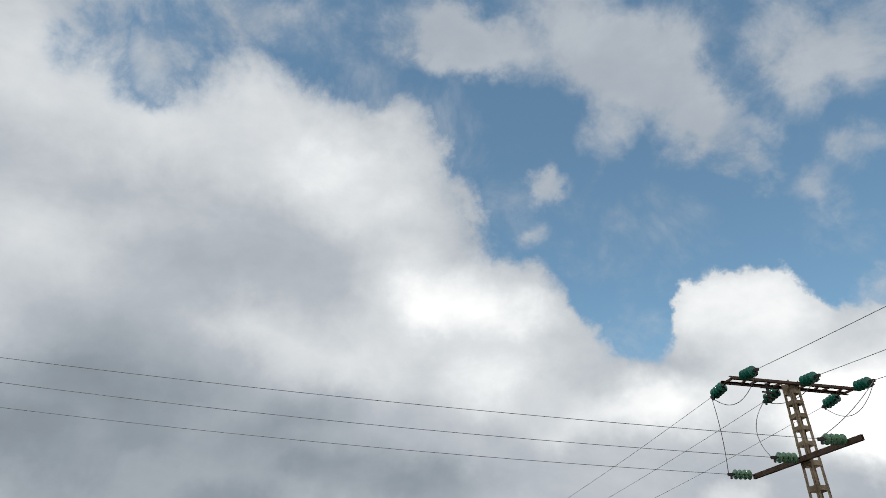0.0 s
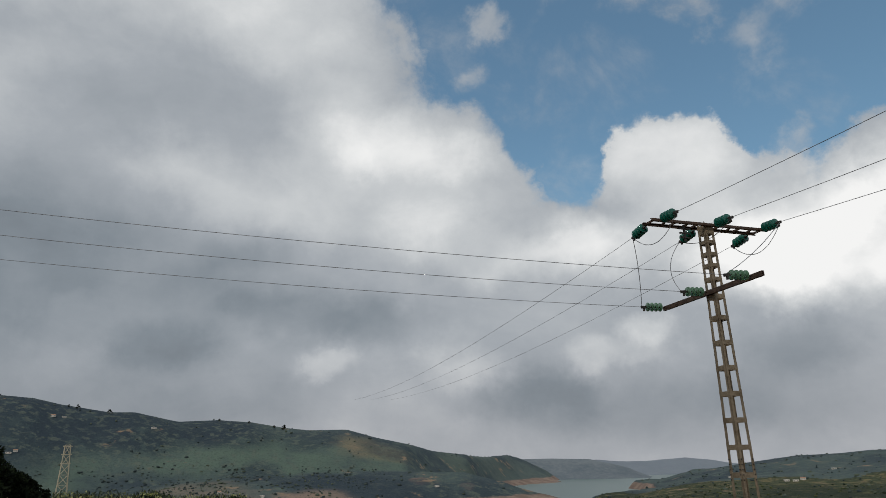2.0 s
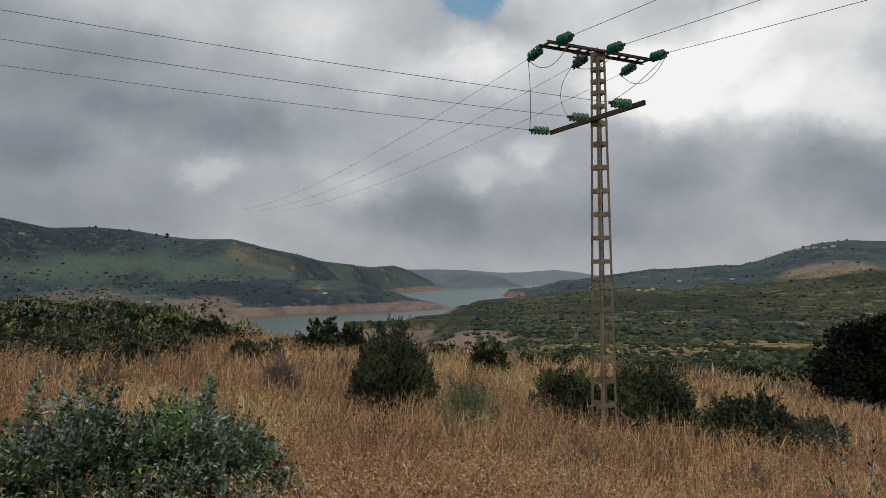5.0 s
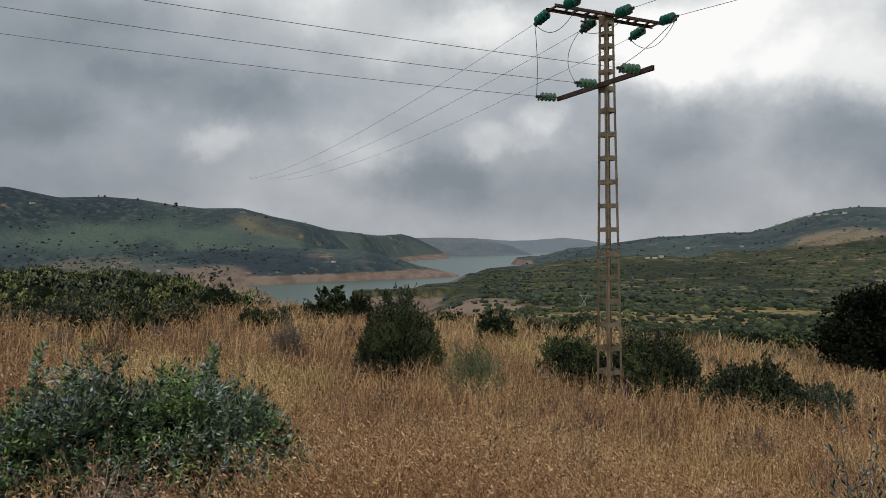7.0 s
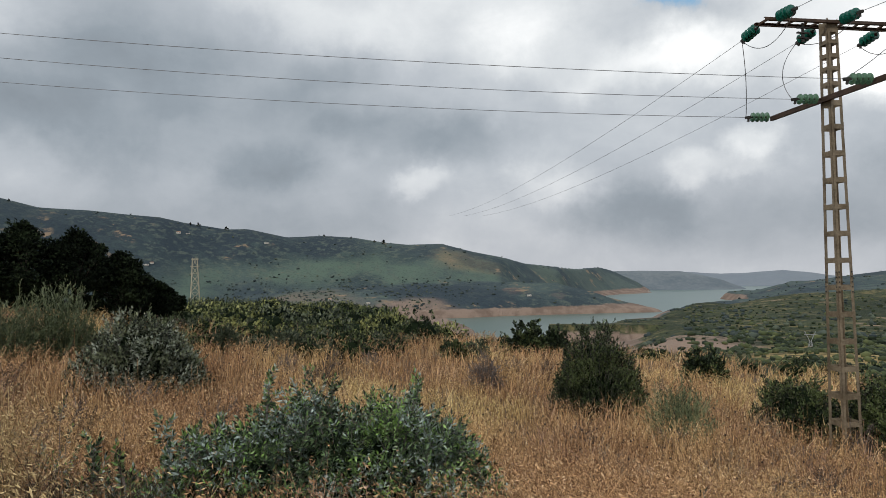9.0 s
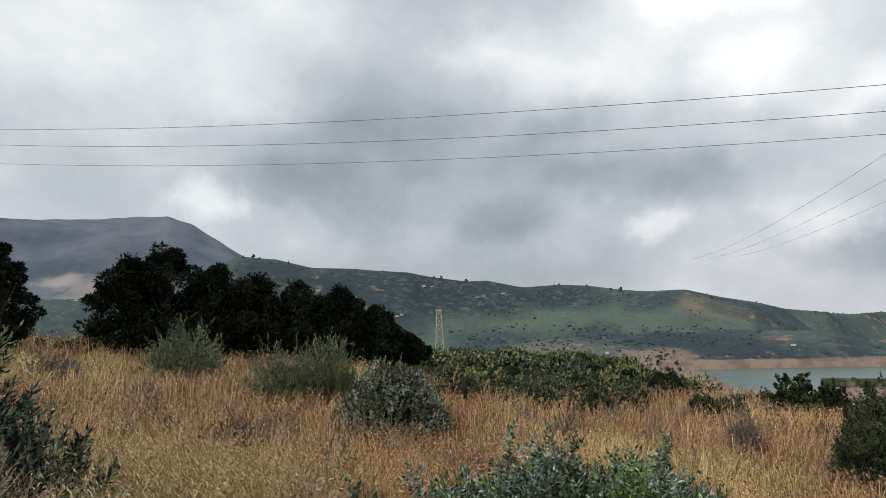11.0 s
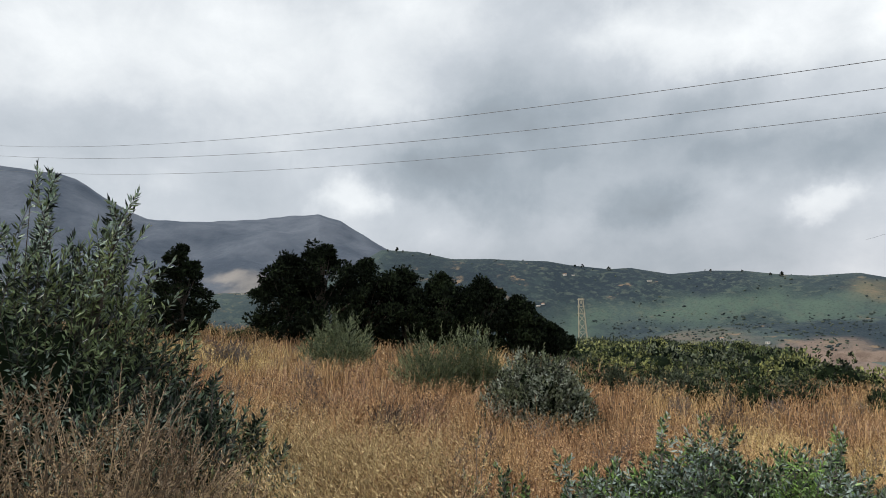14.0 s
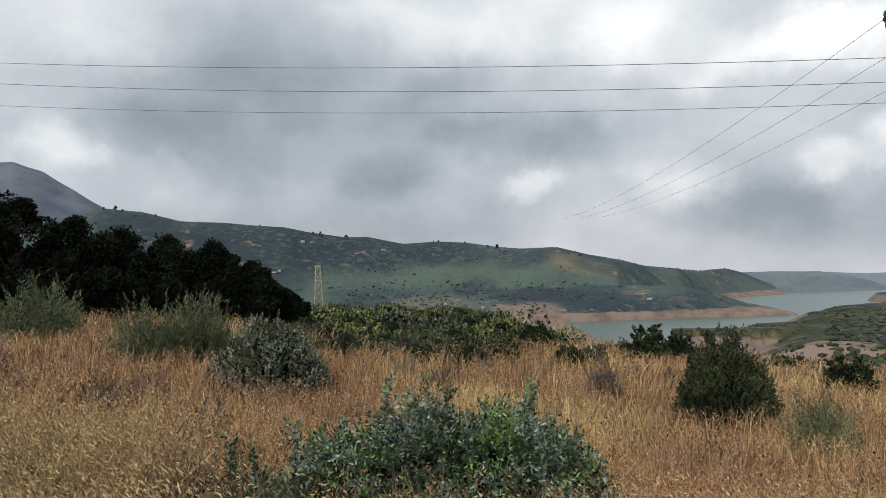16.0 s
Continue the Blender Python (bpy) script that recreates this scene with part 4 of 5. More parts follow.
def bush(name, label, az, d, h, w, mat, n, per, leaf, lw, group="", stem=None, cat="bush", sink=0.05, stem_r=0.008, core=0.0, **kw):
    x, y = polar(az, d)
    ob = thing(name, label, cat, group, pose(x, y, float(height(x, y)) - sink, 0, 0, rng.uniform(0, 360)))
    p, e, tall, v, f = shoots(n, h, w, per, leaf, lw, **kw)
    lines, radii = [], []
    skip = max(1, n // (220 if d < 25 else 50))
    for a, b in zip(p[::skip], e[::skip]):
        root = np.array((a[0] * 0.08, a[1] * 0.08, 0.0))
        lines.append(np.array([root, root * 0.4 + a * 0.6 + np.array((0, 0, -0.08 * h)), a, b]))
        radii.append((stem_r, stem_r * 0.3))
    for a, k in zip(p[tall > 0], tall[tall > 0]):
        lines.append(np.array([(a[0] * 0.9, a[1] * 0.9, a[2] - k - 0.25 * h), a]))
        radii.append((stem_r * 0.6, stem_r * 0.3))
    if d < 9:
        for a, b in zip(p, e):
            lines.append(np.array([a, b]))
            radii.append((stem_r * 0.25, stem_r * 0.12))
    sv, sf = tubes(lines, radii, 3)
    put("woody_stem", np_mesh("woody_stem", sv, sf, (stem or M_TWIG,)), ob)
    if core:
        # solid dark heart added in place of inner shade
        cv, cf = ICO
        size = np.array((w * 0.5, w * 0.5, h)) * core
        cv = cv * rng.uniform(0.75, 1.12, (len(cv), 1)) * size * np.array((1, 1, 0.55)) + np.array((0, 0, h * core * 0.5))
        put("shade_core", np_mesh("shade_core", cv, cf, (M_CORE,)), ob)
    put("foliage", np_mesh("foliage", v, f, (mat,)), ob)
    return ob


CLEAR = []


def thicket(name, label, az, d, w, deep, h, mat, n, per, leaf, lw, seed, spikes=(), open_=0.85, length=0.3, stem=None, cat="bush", core=0.6, ragged=0.35, rise=0.75):
    """A many-stemmed bush with a ragged top: leafy sprays of uneven height over an oval footprint, w across the view and deep along it.
    spikes: (across, along, height) of the shoots that stand clear of the rest."""
    r = np.random.default_rng(seed)
    x, y = polar(az, d)
    ob = thing(name, label, cat, "", pose(x, y, float(height(x, y)) - 0.04, 0, 0, -az))
    CLEAR.append((x, y, 0.5 * min(w, 1.3 * deep)))
    a, q = r.uniform(0, 2 * np.pi, n), np.sqrt(r.uniform(0, 1, n))
    px, py = np.cos(a) * q * w / 2, np.sin(a) * q * deep / 2
    lump = 0.5 * wave(px + seed, py, 0.75, seed) + 0.5 * wave(px, py + seed, 0.33, seed + 1)
    roof = h * (1 - 0.75 * q ** 2.6) * (0.82 + ragged * lump)
    depth = r.uniform(0, 1, n) ** 0.45
    pz = np.maximum(roof * depth, 0.05)
    L = length * r.uniform(0.55, 1.3, n)
    d3 = np.stack([px / w * 1.5 + r.normal(size=n) * 0.38, py / deep * 1.5 + r.normal(size=n) * 0.38, rise + 0.35 * depth + r.normal(size=n) * 0.2], 1)
    for sx, sy, sz in spikes:
        k = int(7 + sz * 6)
        up = np.linspace(0.6, 1.0, k)
        px, py, pz = np.r_[px, sx * up], np.r_[py, sy * up], np.r_[pz, sz * up - 0.1]
        L = np.r_[L, np.full(k, 0.13)]
        d3 = np.r_[d3, np.stack([r.normal(size=k) * 0.35, r.normal(size=k) * 0.35, np.full(k, 0.9)], 1)]
    p = np.stack([px, py, pz - L * 0.6], 1)
    d3 /= np.linalg.norm(d3, axis=1)[:, None]
    n = len(p)
    tl = (np.arange(per)[None] + r.uniform(0, 1, (n, per))) / per
    at = p[:, None] + d3[:, None] * (tl * L[:, None])[..., None]
    o = r.normal(size=(n, per, 3))
    o -= (o * d3[:, None]).sum(2)[..., None] * d3[:, None]
    o /= np.linalg.norm(o, axis=2)[..., None] + 1e-9
    dirs = d3[:, None] * (0.3 + 0.75 * tl[..., None] ** 2) + o * open_ * (1.1 - 0.65 * tl[..., None])
    k = n * per
    v, f = leaves(at.reshape(-1, 3), dirs.reshape(-1, 3), leaf * r.uniform(0.6, 1.2, k), lw * r.uniform(0.75, 1.2, k), fold=0.18)
    put("foliage", np_mesh("foliage", v, f, (mat,)), ob)
    lines, radii = [], []
    for i in range(n):
        e = p[i] + d3[i] * L[i]
        lines.append(np.array([p[i], e]))
        radii.append((0.0028, 0.0014))
        if i % 7 == 0 or i >= n - 20:
            root = np.array((p[i][0] * 0.45, p[i][1] * 0.45, 0.0))
            lines.append(np.array([root, root * 0.4 + p[i] * 0.6 + np.array((0, 0, 0.03)), p[i]]))
            radii.append((0.009, 0.003))
    v, f = tubes(lines, radii, 3)
    put("woody_stem", np_mesh("woody_stem", v, f, (stem or M_TWIG,)), ob)
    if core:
        # dark core kept under the leafy roof, painted as inner shade
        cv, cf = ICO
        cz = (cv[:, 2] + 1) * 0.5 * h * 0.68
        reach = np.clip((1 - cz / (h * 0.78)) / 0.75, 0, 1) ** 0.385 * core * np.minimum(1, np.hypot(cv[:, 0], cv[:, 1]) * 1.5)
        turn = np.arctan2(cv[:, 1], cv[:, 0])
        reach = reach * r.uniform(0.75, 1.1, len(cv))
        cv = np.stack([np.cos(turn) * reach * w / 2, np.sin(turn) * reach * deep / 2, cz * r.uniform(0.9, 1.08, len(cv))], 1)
        put("shade_core", np_mesh("shade_core", cv, cf, (M_CORE,)), ob)
    return ob


def tree(name, label, az, d, top_el, w, mat, clumps, per, leaf, lw, group="", trunk=0.18, low=0.05):
    """A trunk with limbs and a crown of separate leafy clumps with gaps."""
    x, y = polar(az, d)
    g = float(height(x, y))
    h = d * math.tan(radians(top_el)) - g
    ob = thing(name, label, "tree", group, pose(x, y, g - 0.1))
    cz = rng.uniform(low, 1, clumps) ** 0.85
    ca = rng.uniform(0, 2 * np.pi, clumps)
    prof = np.sin(np.clip(cz * 0.9 + 0.12, 0, 1) * np.pi) ** 0.6
    cr = w / 2 * prof * rng.uniform(0.35, 1.0, clumps)
    c = np.stack([np.cos(ca) * cr, np.sin(ca) * cr, cz * h * 0.93 + 0.1], 1)
    c[0] = (rng.normal() * 0.2, rng.normal() * 0.2, h * 0.95)
    rad = rng.uniform(0.06, 0.14, clumps) * w * np.where(cz > 0.8, 0.75, 1.0)
    lines = [np.array([(0, 0, 0), (0.05 * w * rng.normal(), 0.05 * w * rng.normal(), h * 0.3), (0.05 * w * rng.normal(), 0, h * 0.6), (0, 0, h * 0.85)])]
    radii = [(trunk, trunk * 0.3)]
    for q in c[:40]:
        z = q[2] * rng.uniform(0.25, 0.6)
        mid = np.array((q[0] * 0.5, q[1] * 0.5, (z + q[2]) * 0.5 + 0.1))
        lines.append(np.array([(0, 0, z), mid, q]))
        radii.append((trunk * 0.3, trunk * 0.08))
    v, f = tubes(lines, radii, 6)
    put("trunk", np_mesh("trunk", v, f, (M_BARK,), True), ob)
    o = rng.normal(size=(clumps, per, 3))
    o /= np.linalg.norm(o, axis=2)[..., None]
    o *= rng.uniform(0.25, 1.0, (clumps, per, 1)) ** 0.5 * rad[:, None, None] * np.array((1.15, 1.15, 0.85))
    at = (c[:, None] + o).reshape(-1, 3)
    dirs = o.reshape(-1, 3) / rad.mean() * 0.8 + rng.normal(size=at.shape) * 0.6 + np.array((0, 0, 0.3))
    k = len(at)
    v, f = leaves(at, dirs, leaf * rng.uniform(0.6, 1.3, k), lw * rng.uniform(0.7, 1.3, k))
    put("crown", np_mesh("crown", v, f, (mat,)), ob)
    return ob


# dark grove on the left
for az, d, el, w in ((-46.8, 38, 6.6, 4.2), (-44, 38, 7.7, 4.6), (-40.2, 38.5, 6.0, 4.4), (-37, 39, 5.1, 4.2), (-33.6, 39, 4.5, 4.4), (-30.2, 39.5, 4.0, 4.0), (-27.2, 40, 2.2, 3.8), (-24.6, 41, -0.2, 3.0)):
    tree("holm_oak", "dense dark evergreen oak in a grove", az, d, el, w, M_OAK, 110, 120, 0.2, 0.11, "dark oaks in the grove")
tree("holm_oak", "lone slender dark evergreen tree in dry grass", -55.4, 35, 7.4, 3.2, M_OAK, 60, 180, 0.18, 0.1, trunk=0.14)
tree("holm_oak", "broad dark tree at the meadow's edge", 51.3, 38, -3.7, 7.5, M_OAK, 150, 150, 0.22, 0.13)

# near shrubs
thicket("olive_tree", "leafy young olive tree with crisp grey-green leaves", -68.5, 5.6, 3.2, 2.2, 3.15, M_OLIVE, 2100, 24, 0.072, 0.0175, 71, ((-0.2, 0, 3.1), (0.35, 0.1, 3.2), (0.8, -0.2, 2.95)), cat="tree", stem=M_BARK, length=0.36, core=0.74)
thicket("olive_tree", "leafy young olive sapling with upright shoots", -60.8, 5.8, 1.7, 1.3, 2.6, M_OLIVE, 800, 24, 0.07, 0.017, 72, ((0.12, 0, 2.95), (-0.3, 0.1, 2.8), (0.3, 0.1, 2.6)), cat="tree", stem=M_BARK, length=0.36, core=0.7)
thicket("olive_bush", "low spreading olive bush with blue-green leaves", -55.2, 5.4, 1.7, 1.4, 1.75, M_OLIVE, 850, 24, 0.066, 0.017, 73, ((0.55, 0, 1.35), (0.2, -0.2, 1.7), (0.7, 0, 1.1)), length=0.32, core=0.72)
thicket("olive_bush", "low spreading olive bush with blue-green leaves", -61.5, 5.0, 1.5, 1.0, 1.7, M_OLIVE, 620, 24, 0.066, 0.017, 74, (), length=0.32, core=0.72)
thicket("dry_brush", "tangle of dull dry brown twigs under the olive", -64.5, 3.3, 2.0, 1.0, 1.75, M_DRYBRUSH, 1900, 24, 0.03, 0.006, 75, ((0.4, 0, 1.6), (-0.4, 0, 1.6)), stem=M_DRYBRUSH, length=0.3, open_=1.2, core=0.0)
thicket("dry_brush", "tangle of dull dry brown twigs under the olive", -57.5, 3.7, 1.3, 0.8, 1.4, M_DRYBRUSH, 950, 24, 0.03, 0.0055, 76, (), stem=M_DRYBRUSH, length=0.28, open_=1.2, core=0.0)
thicket("mastic_bush", "wide ragged mastic bush with grey-green pinnate leaves", -9.6, 5.3, 2.6, 1.5, 1.68, M_LENTISK, 3800, 22, 0.05, 0.0165, 81, ((-0.1, 0.25, 1.6), (0.62, 0.3, 1.5)), core=0.66, ragged=0.2, length=0.22, open_=1.2, rise=0.25)
thicket("mastic_bush", "low ragged mastic bush with silvery shoots", -17.6, 5.0, 1.9, 1.2, 1.34, M_LENTISK, 1900, 22, 0.05, 0.0165, 82, ((0.16, 0.05, 1.62),), core=0.6, ragged=0.24, length=0.22, open_=1.2, rise=0.25)
thicket("mastic_bush", "smaller mastic bush with bright green tips", -3.4, 5.9, 1.5, 1.1, 1.6, M_LENTISK, 1700, 22, 0.05, 0.0165, 83, ((0.0, 0.1, 1.75),), core=0.6, ragged=0.24, length=0.22, open_=1.2, rise=0.25)
thicket("mastic_bush", "low mastic clump spreading into the dry grass", 0.6, 5.3, 1.0, 0.8, 0.9, M_LENTISK, 210, 18, 0.055, 0.018, 84, ((0.1, 0, 1.12), (-0.2, 0, 1.2)), core=0.0)
thicket("mastic_bush", "low sparse mastic bush with bright green tips", -23.0, 5.2, 1.5, 1.0, 0.95, M_LENTISK, 420, 18, 0.055, 0.018, 85, ((-0.1, 0, 1.3), (0.3, 0.1, 1.25), (-0.4, 0, 1.1)), core=0.0)
thicket("mastic_bush", "low sparse mastic bush with bluish leaves", -29.0, 5.6, 0.7, 0.6, 1.0, M_LENTISK, 120, 18, 0.055, 0.018, 86, ((0.0, 0, 1.12),), core=0.0)
thicket("dry_brush", "dull brown dry stalks tangled beside the mastic", -24.5, 4.5, 2.0, 1.2, 0.85, M_DRYSTALK, 1100, 22, 0.036, 0.0065, 87, (), stem=M_DRYSTALK, length=0.3, open_=1.2, core=0.0, ragged=0.5)
thicket("dry_brush", "dull brown dry stalks tangled beside the mastic", -33.5, 5.2, 1.9, 1.4, 0.85, M_DRYSTALK, 950, 22, 0.036, 0.0065, 88, (), stem=M_DRYSTALK, length=0.3, open_=1.2, core=0.0, ragged=0.5)
thicket("dry_brush", "dull brown dry stalks tangled before the mastic", -8.0, 4.2, 1.8, 0.6, 0.6, M_DRYSTALK, 520, 22, 0.036, 0.0065, 89, (), stem=M_DRYSTALK, length=0.26, open_=1.2, core=0.0)
bush("green_weed", "small leafy green weed among dry stalks", 20.5, 7.4, 0.72, 1.0, M_LENTISK, 90, 14, 0.05, 0.016, up=1.0)
bush("green_weed", "small leafy green weed among dry stalks", 3.5, 7.0, 0.7, 0.5, M_LENTISK, 40, 14, 0.05, 0.016, up=1.0)
bush("olive_sapling", "thin sapling with sparse silvery leaves", 49.0, 6.0, 1.75, 0.8, M_OLIVE, 46, 14, 0.06, 0.016, up=0.9, length=0.35, stem_r=0.007)
bush("green_weed", "bluish green sprig among dry stalks", -31.5, 7.0, 1.0, 0.5, M_LENTISK, 60, 14, 0.055, 0.014, up=1.0)

# shrubs on the meadow
thicket("wild_olive_bush", "dark olive-green bush with upright twigs in dry grass", 12.1, 19, 2.35, 2.0, 2.95, M_DARKSHRUB, 2200, 18, 0.085, 0.03, 96, (), length=0.34, core=0.7, ragged=0.4)
bush("broom_bush", "sparse silvery green broom bush", 18.5, 15.8, 1.5, 1.55, M_BROOM, 520, 14, 0.09, 0.014, up=1.2, length=0.4, stem=M_BROOM)
bush("dead_bush", "small dark dead bush with grey twigs", 2.6, 21.5, 1.2, 1.1, M_DEADBUSH, 260, 14, 0.1, 0.018, up=0.5, length=0.3)
bush("low_shrub", "low dark green shrub in dry grass", -0.2, 31, 0.85, 1.7, M_DARKSHRUB, 272, 14, 0.16, 0.06, length=0.2, core=0.6)
bush("low_shrub", "low dark green shrub in dry grass", 1.8, 33, 0.75, 1.4, M_GREYSHRUB, 238, 14, 0.16, 0.05, length=0.2, core=0.6)
thicket("mastic_bush", "rounded grey-green mastic bush in dry grass", -25.9, 17.5, 2.8, 2.2, 2.25, M_SAGE, 1500, 20, 0.1, 0.042, 91, (), length=0.36, core=0.85, ragged=0.25)
bush("broom_bush", "wide silvery green broom bush before the grove", -34.8, 22, 1.75, 2.6, M_BROOM, 560, 15, 0.13, 0.022, up=1.1, length=0.5, stem=M_BROOM)
bush("broom_bush", "wide silvery green broom bush before the grove", -31.0, 22.4, 2.1, 2.4, M_BROOM, 560, 15, 0.13, 0.022, up=1.1, length=0.5, stem=M_BROOM)
bush("broom_bush", "silvery green broom bush before the grove", -24.4, 22.5, 1.45, 2.0, M_BROOM, 360, 15, 0.13, 0.022, up=1.1, length=0.45, stem=M_BROOM)
bush("broom_bush", "rounded green broom bush before the grove", -42.6, 28, 2.1, 3.4, M_BROOM, 640, 15, 0.17, 0.03, up=1.0, length=0.5, stem=M_BROOM)
bush("dead_bush", "low brown dry bush in the grass", -51.8, 27, 0.9, 2.2, M_DEADBUSH, 260, 14, 0.12, 0.02, length=0.3)
thicket("mastic_bush", "dark green bush behind the pylon's foot", 27.0, 20.2, 2.1, 1.8, 2.0, M_DARKSHRUB, 900, 16, 0.1, 0.042, 92, (), length=0.32, core=0.8)
thicket("mastic_bush", "wide dark green bush behind the pylon's foot", 33.4, 20.6, 3.1, 2.2, 2.15, M_DARKSHRUB, 1700, 16, 0.1, 0.042, 93, (), length=0.32, core=0.82)
thicket("broom_bush", "thin grey-green bush beside the dark shrubs", 45.4, 19.3, 1.0, 0.9, 1.35, M_GREYSHRUB, 110, 15, 0.1, 0.026, 94, (), length=0.4, core=0.0)
thicket("mastic_bush", "dark green bush in dry grass", 41.6, 19.0, 2.7, 2.0, 1.75, M_DARKSHRUB, 1300, 16, 0.1, 0.042, 95, (), length=0.32, core=0.8)
bush("low_shrub", "low green shrub in dry grass", 46.2, 21, 1.1, 1.8, M_GREYSHRUB, 800, 15, 0.1, 0.032, length=0.2, core=0.6)
bush("mastic_bush", "dark green bush at the meadow's edge", 6.3, 38, 2.0, 2.2, M_DARKSHRUB, 544, 14, 0.2, 0.1, length=0.2, core=0.6)
bush("mastic_bush", "dark green bush at the meadow's edge", 8.6, 39, 1.6, 1.8, M_DARKSHRUB, 476, 14, 0.2, 0.1, length=0.2, core=0.6)
bush("mastic_bush", "dark green bush at the meadow's edge", 20.6, 33, 1.6, 1.9, M_DARKSHRUB, 544, 14, 0.18, 0.08, length=0.2, core=0.6)
bush("broom_bush", "grey-green bush in dry grass", -14.5, 29, 0.9, 1.7, M_GREYSHRUB, 220, 14, 0.16, 0.04, up=0.8, length=0.35)
bush("broom_bush", "grey-green bush in dry grass", -19.3, 27, 1.0, 1.2, M_GREYSHRUB, 200, 14, 0.16, 0.04, up=0.8, length=0.35)
bush("dead_bush", "low dark thistle clump in dry grass", 4.8, 27, 0.6, 0.8, M_DEADBUSH, 110, 12, 0.12, 0.02)

# shrubs past the meadow: a few kinds, set again and again
KINDS = []
for i, (mat, label) in enumerate(((M_SHRUB, "rounded yellow-green scrub bush on the slope"), (M_SHRUB, "broad olive-green scrub bush on the slope"), (M_DARKSHRUB, "dark green scrub bush on the slope"), (M_GREYSHRUB, "grey-green scrub bush on the slope"))):
    KINDS.append(bush("scrub_bush", label, (-16, -9, -3, -12)[i], 36 + i, (1.7, 1.5, 1.9, 1.4)[i], (3.0, 3.4, 2.6, 2.4)[i], mat, 310, 8, 0.19, 0.095, "scrub bushes past the meadow", length=0.16, up=0.3, core=0.78))


def scatter(n, az0, az1, r0, r1, kinds, s0, s1):
    for _ in range(n):
        az = rng.uniform(az0, az1)
        r = math.exp(rng.uniform(math.log(r0), math.log(r1)))
        x, y = polar(az, r)
        s = rng.uniform(s0, s1)
        copy_thing(KINDS[kinds[int(rng.integers(len(kinds)))]], Matrix.Translation((x, y, float(height(x, y)) - 0.15)) @ Matrix.Rotation(rng.uniform(0, 6.28), 4, "Z") @ Matrix.Diagonal((s, s, s * rng.uniform(0.8, 1.15), 1)))


def scrub_mass(name, label, n, az0, az1, r0, r1, s0, s1, mats, seed):
    """Leafy scrub too thick to count, joined: near-black hearts, painted as inner shade, under domes of loose leaves.
    """
    r = np.random.default_rng(seed)
    az, rad = np.radians(r.uniform(az0, az1, n)), np.exp(r.uniform(math.log(r0), math.log(r1), n))
    x, y = rad * np.sin(az), rad * np.cos(az)
    c, size = np.stack([x, y, height(x, y) - 0.15], 1), r.uniform(s0, s1, n)
    per = 420
    u, a = r.uniform(0, 1, (n, per)), r.uniform(0, 2 * np.pi, (n, per))
    ring = np.sqrt(1 - (u * 0.97) ** 2)
    lump = 0.85 + 0.16 * np.sin(a * 3 + u * 5 + az[:, None] * 90) * np.sin(u * 9 + a * 2 + rad[:, None]) + r.uniform(-0.18, 0.1, (n, per))
    way_out = np.stack([np.cos(a) * ring, np.sin(a) * ring, u * 0.95], -1)
    at = c[:, None] + way_out * (lump * size[:, None])[..., None] * np.array((1.0, 1.0, 0.85))
    dirs = way_out + r.normal(size=at.shape) * 0.6 + np.array((0, 0, 0.25))
    big = np.repeat(size, per)
    v, f = leaves(at.reshape(-1, 3), dirs.reshape(-1, 3), big * r.uniform(0.09, 0.18, n * per), big * r.uniform(0.05, 0.09, n * per))
    # solid hearts coloured as the shade inside the scrub
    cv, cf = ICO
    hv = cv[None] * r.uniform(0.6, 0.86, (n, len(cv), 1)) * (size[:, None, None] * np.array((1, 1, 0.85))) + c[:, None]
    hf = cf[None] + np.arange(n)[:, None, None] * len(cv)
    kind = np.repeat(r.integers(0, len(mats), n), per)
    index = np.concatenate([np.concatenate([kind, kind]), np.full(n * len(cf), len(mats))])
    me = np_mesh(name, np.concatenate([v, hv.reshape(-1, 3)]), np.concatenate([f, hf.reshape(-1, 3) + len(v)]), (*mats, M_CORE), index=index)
    return tagged(put(name, me), label, "scrub", kind="stuff")


scatter(110, -23.5, -4, 30.5, 50, (0, 1, 1, 2, 3, 3), 0.4, 0.8)
scatter(26, -22, -6, 26.5, 31.5, (3, 3, 3, 2), 0.32, 0.75)
scatter(24, -6, 12, 37, 44, (0, 1, 2), 0.3, 0.5)
scatter(24, 22, 52, 42, 70, (0, 2, 2, 2), 0.4, 0.8)
scatter(16, 13, 22, 42, 60, (1, 2), 0.3, 0.5)
scrub_mass("scrub", "thick yellow-green and dark scrub beyond the meadow", 190, -25, -1, 46, 150, 0.9, 2.5, (M_SHRUB, M_SHRUB, M_DARKSHRUB, M_GREYSHRUB), 141)
scrub_mass("scrub", "thick dark green scrub on the slope below the meadow", 300, 20, 53, 72, 210, 0.8, 2.5, (M_SHRUB, M_DARKSHRUB, M_DARKSHRUB), 142)
scrub_mass("scrub", "dark evergreen thicket on the slope below the meadow", 200, 40, 54, 60, 170, 1.0, 2.6, (M_DARKSHRUB, M_OAK, M_OAK), 143)
DRY = [bush("dry_weed", "small brown dried weed clump in the grass", az, d, h, w, m, 90, 11, 0.075, 0.015, "dried weeds in the meadow", length=0.25, up=0.7) for az, d, h, w, m in ((-20, 12, 0.8, 0.9, M_DEADBUSH), (22, 13, 0.75, 1.0, M_DRYBRUSH), (-38, 14, 0.85, 0.8, M_THISTLE))]
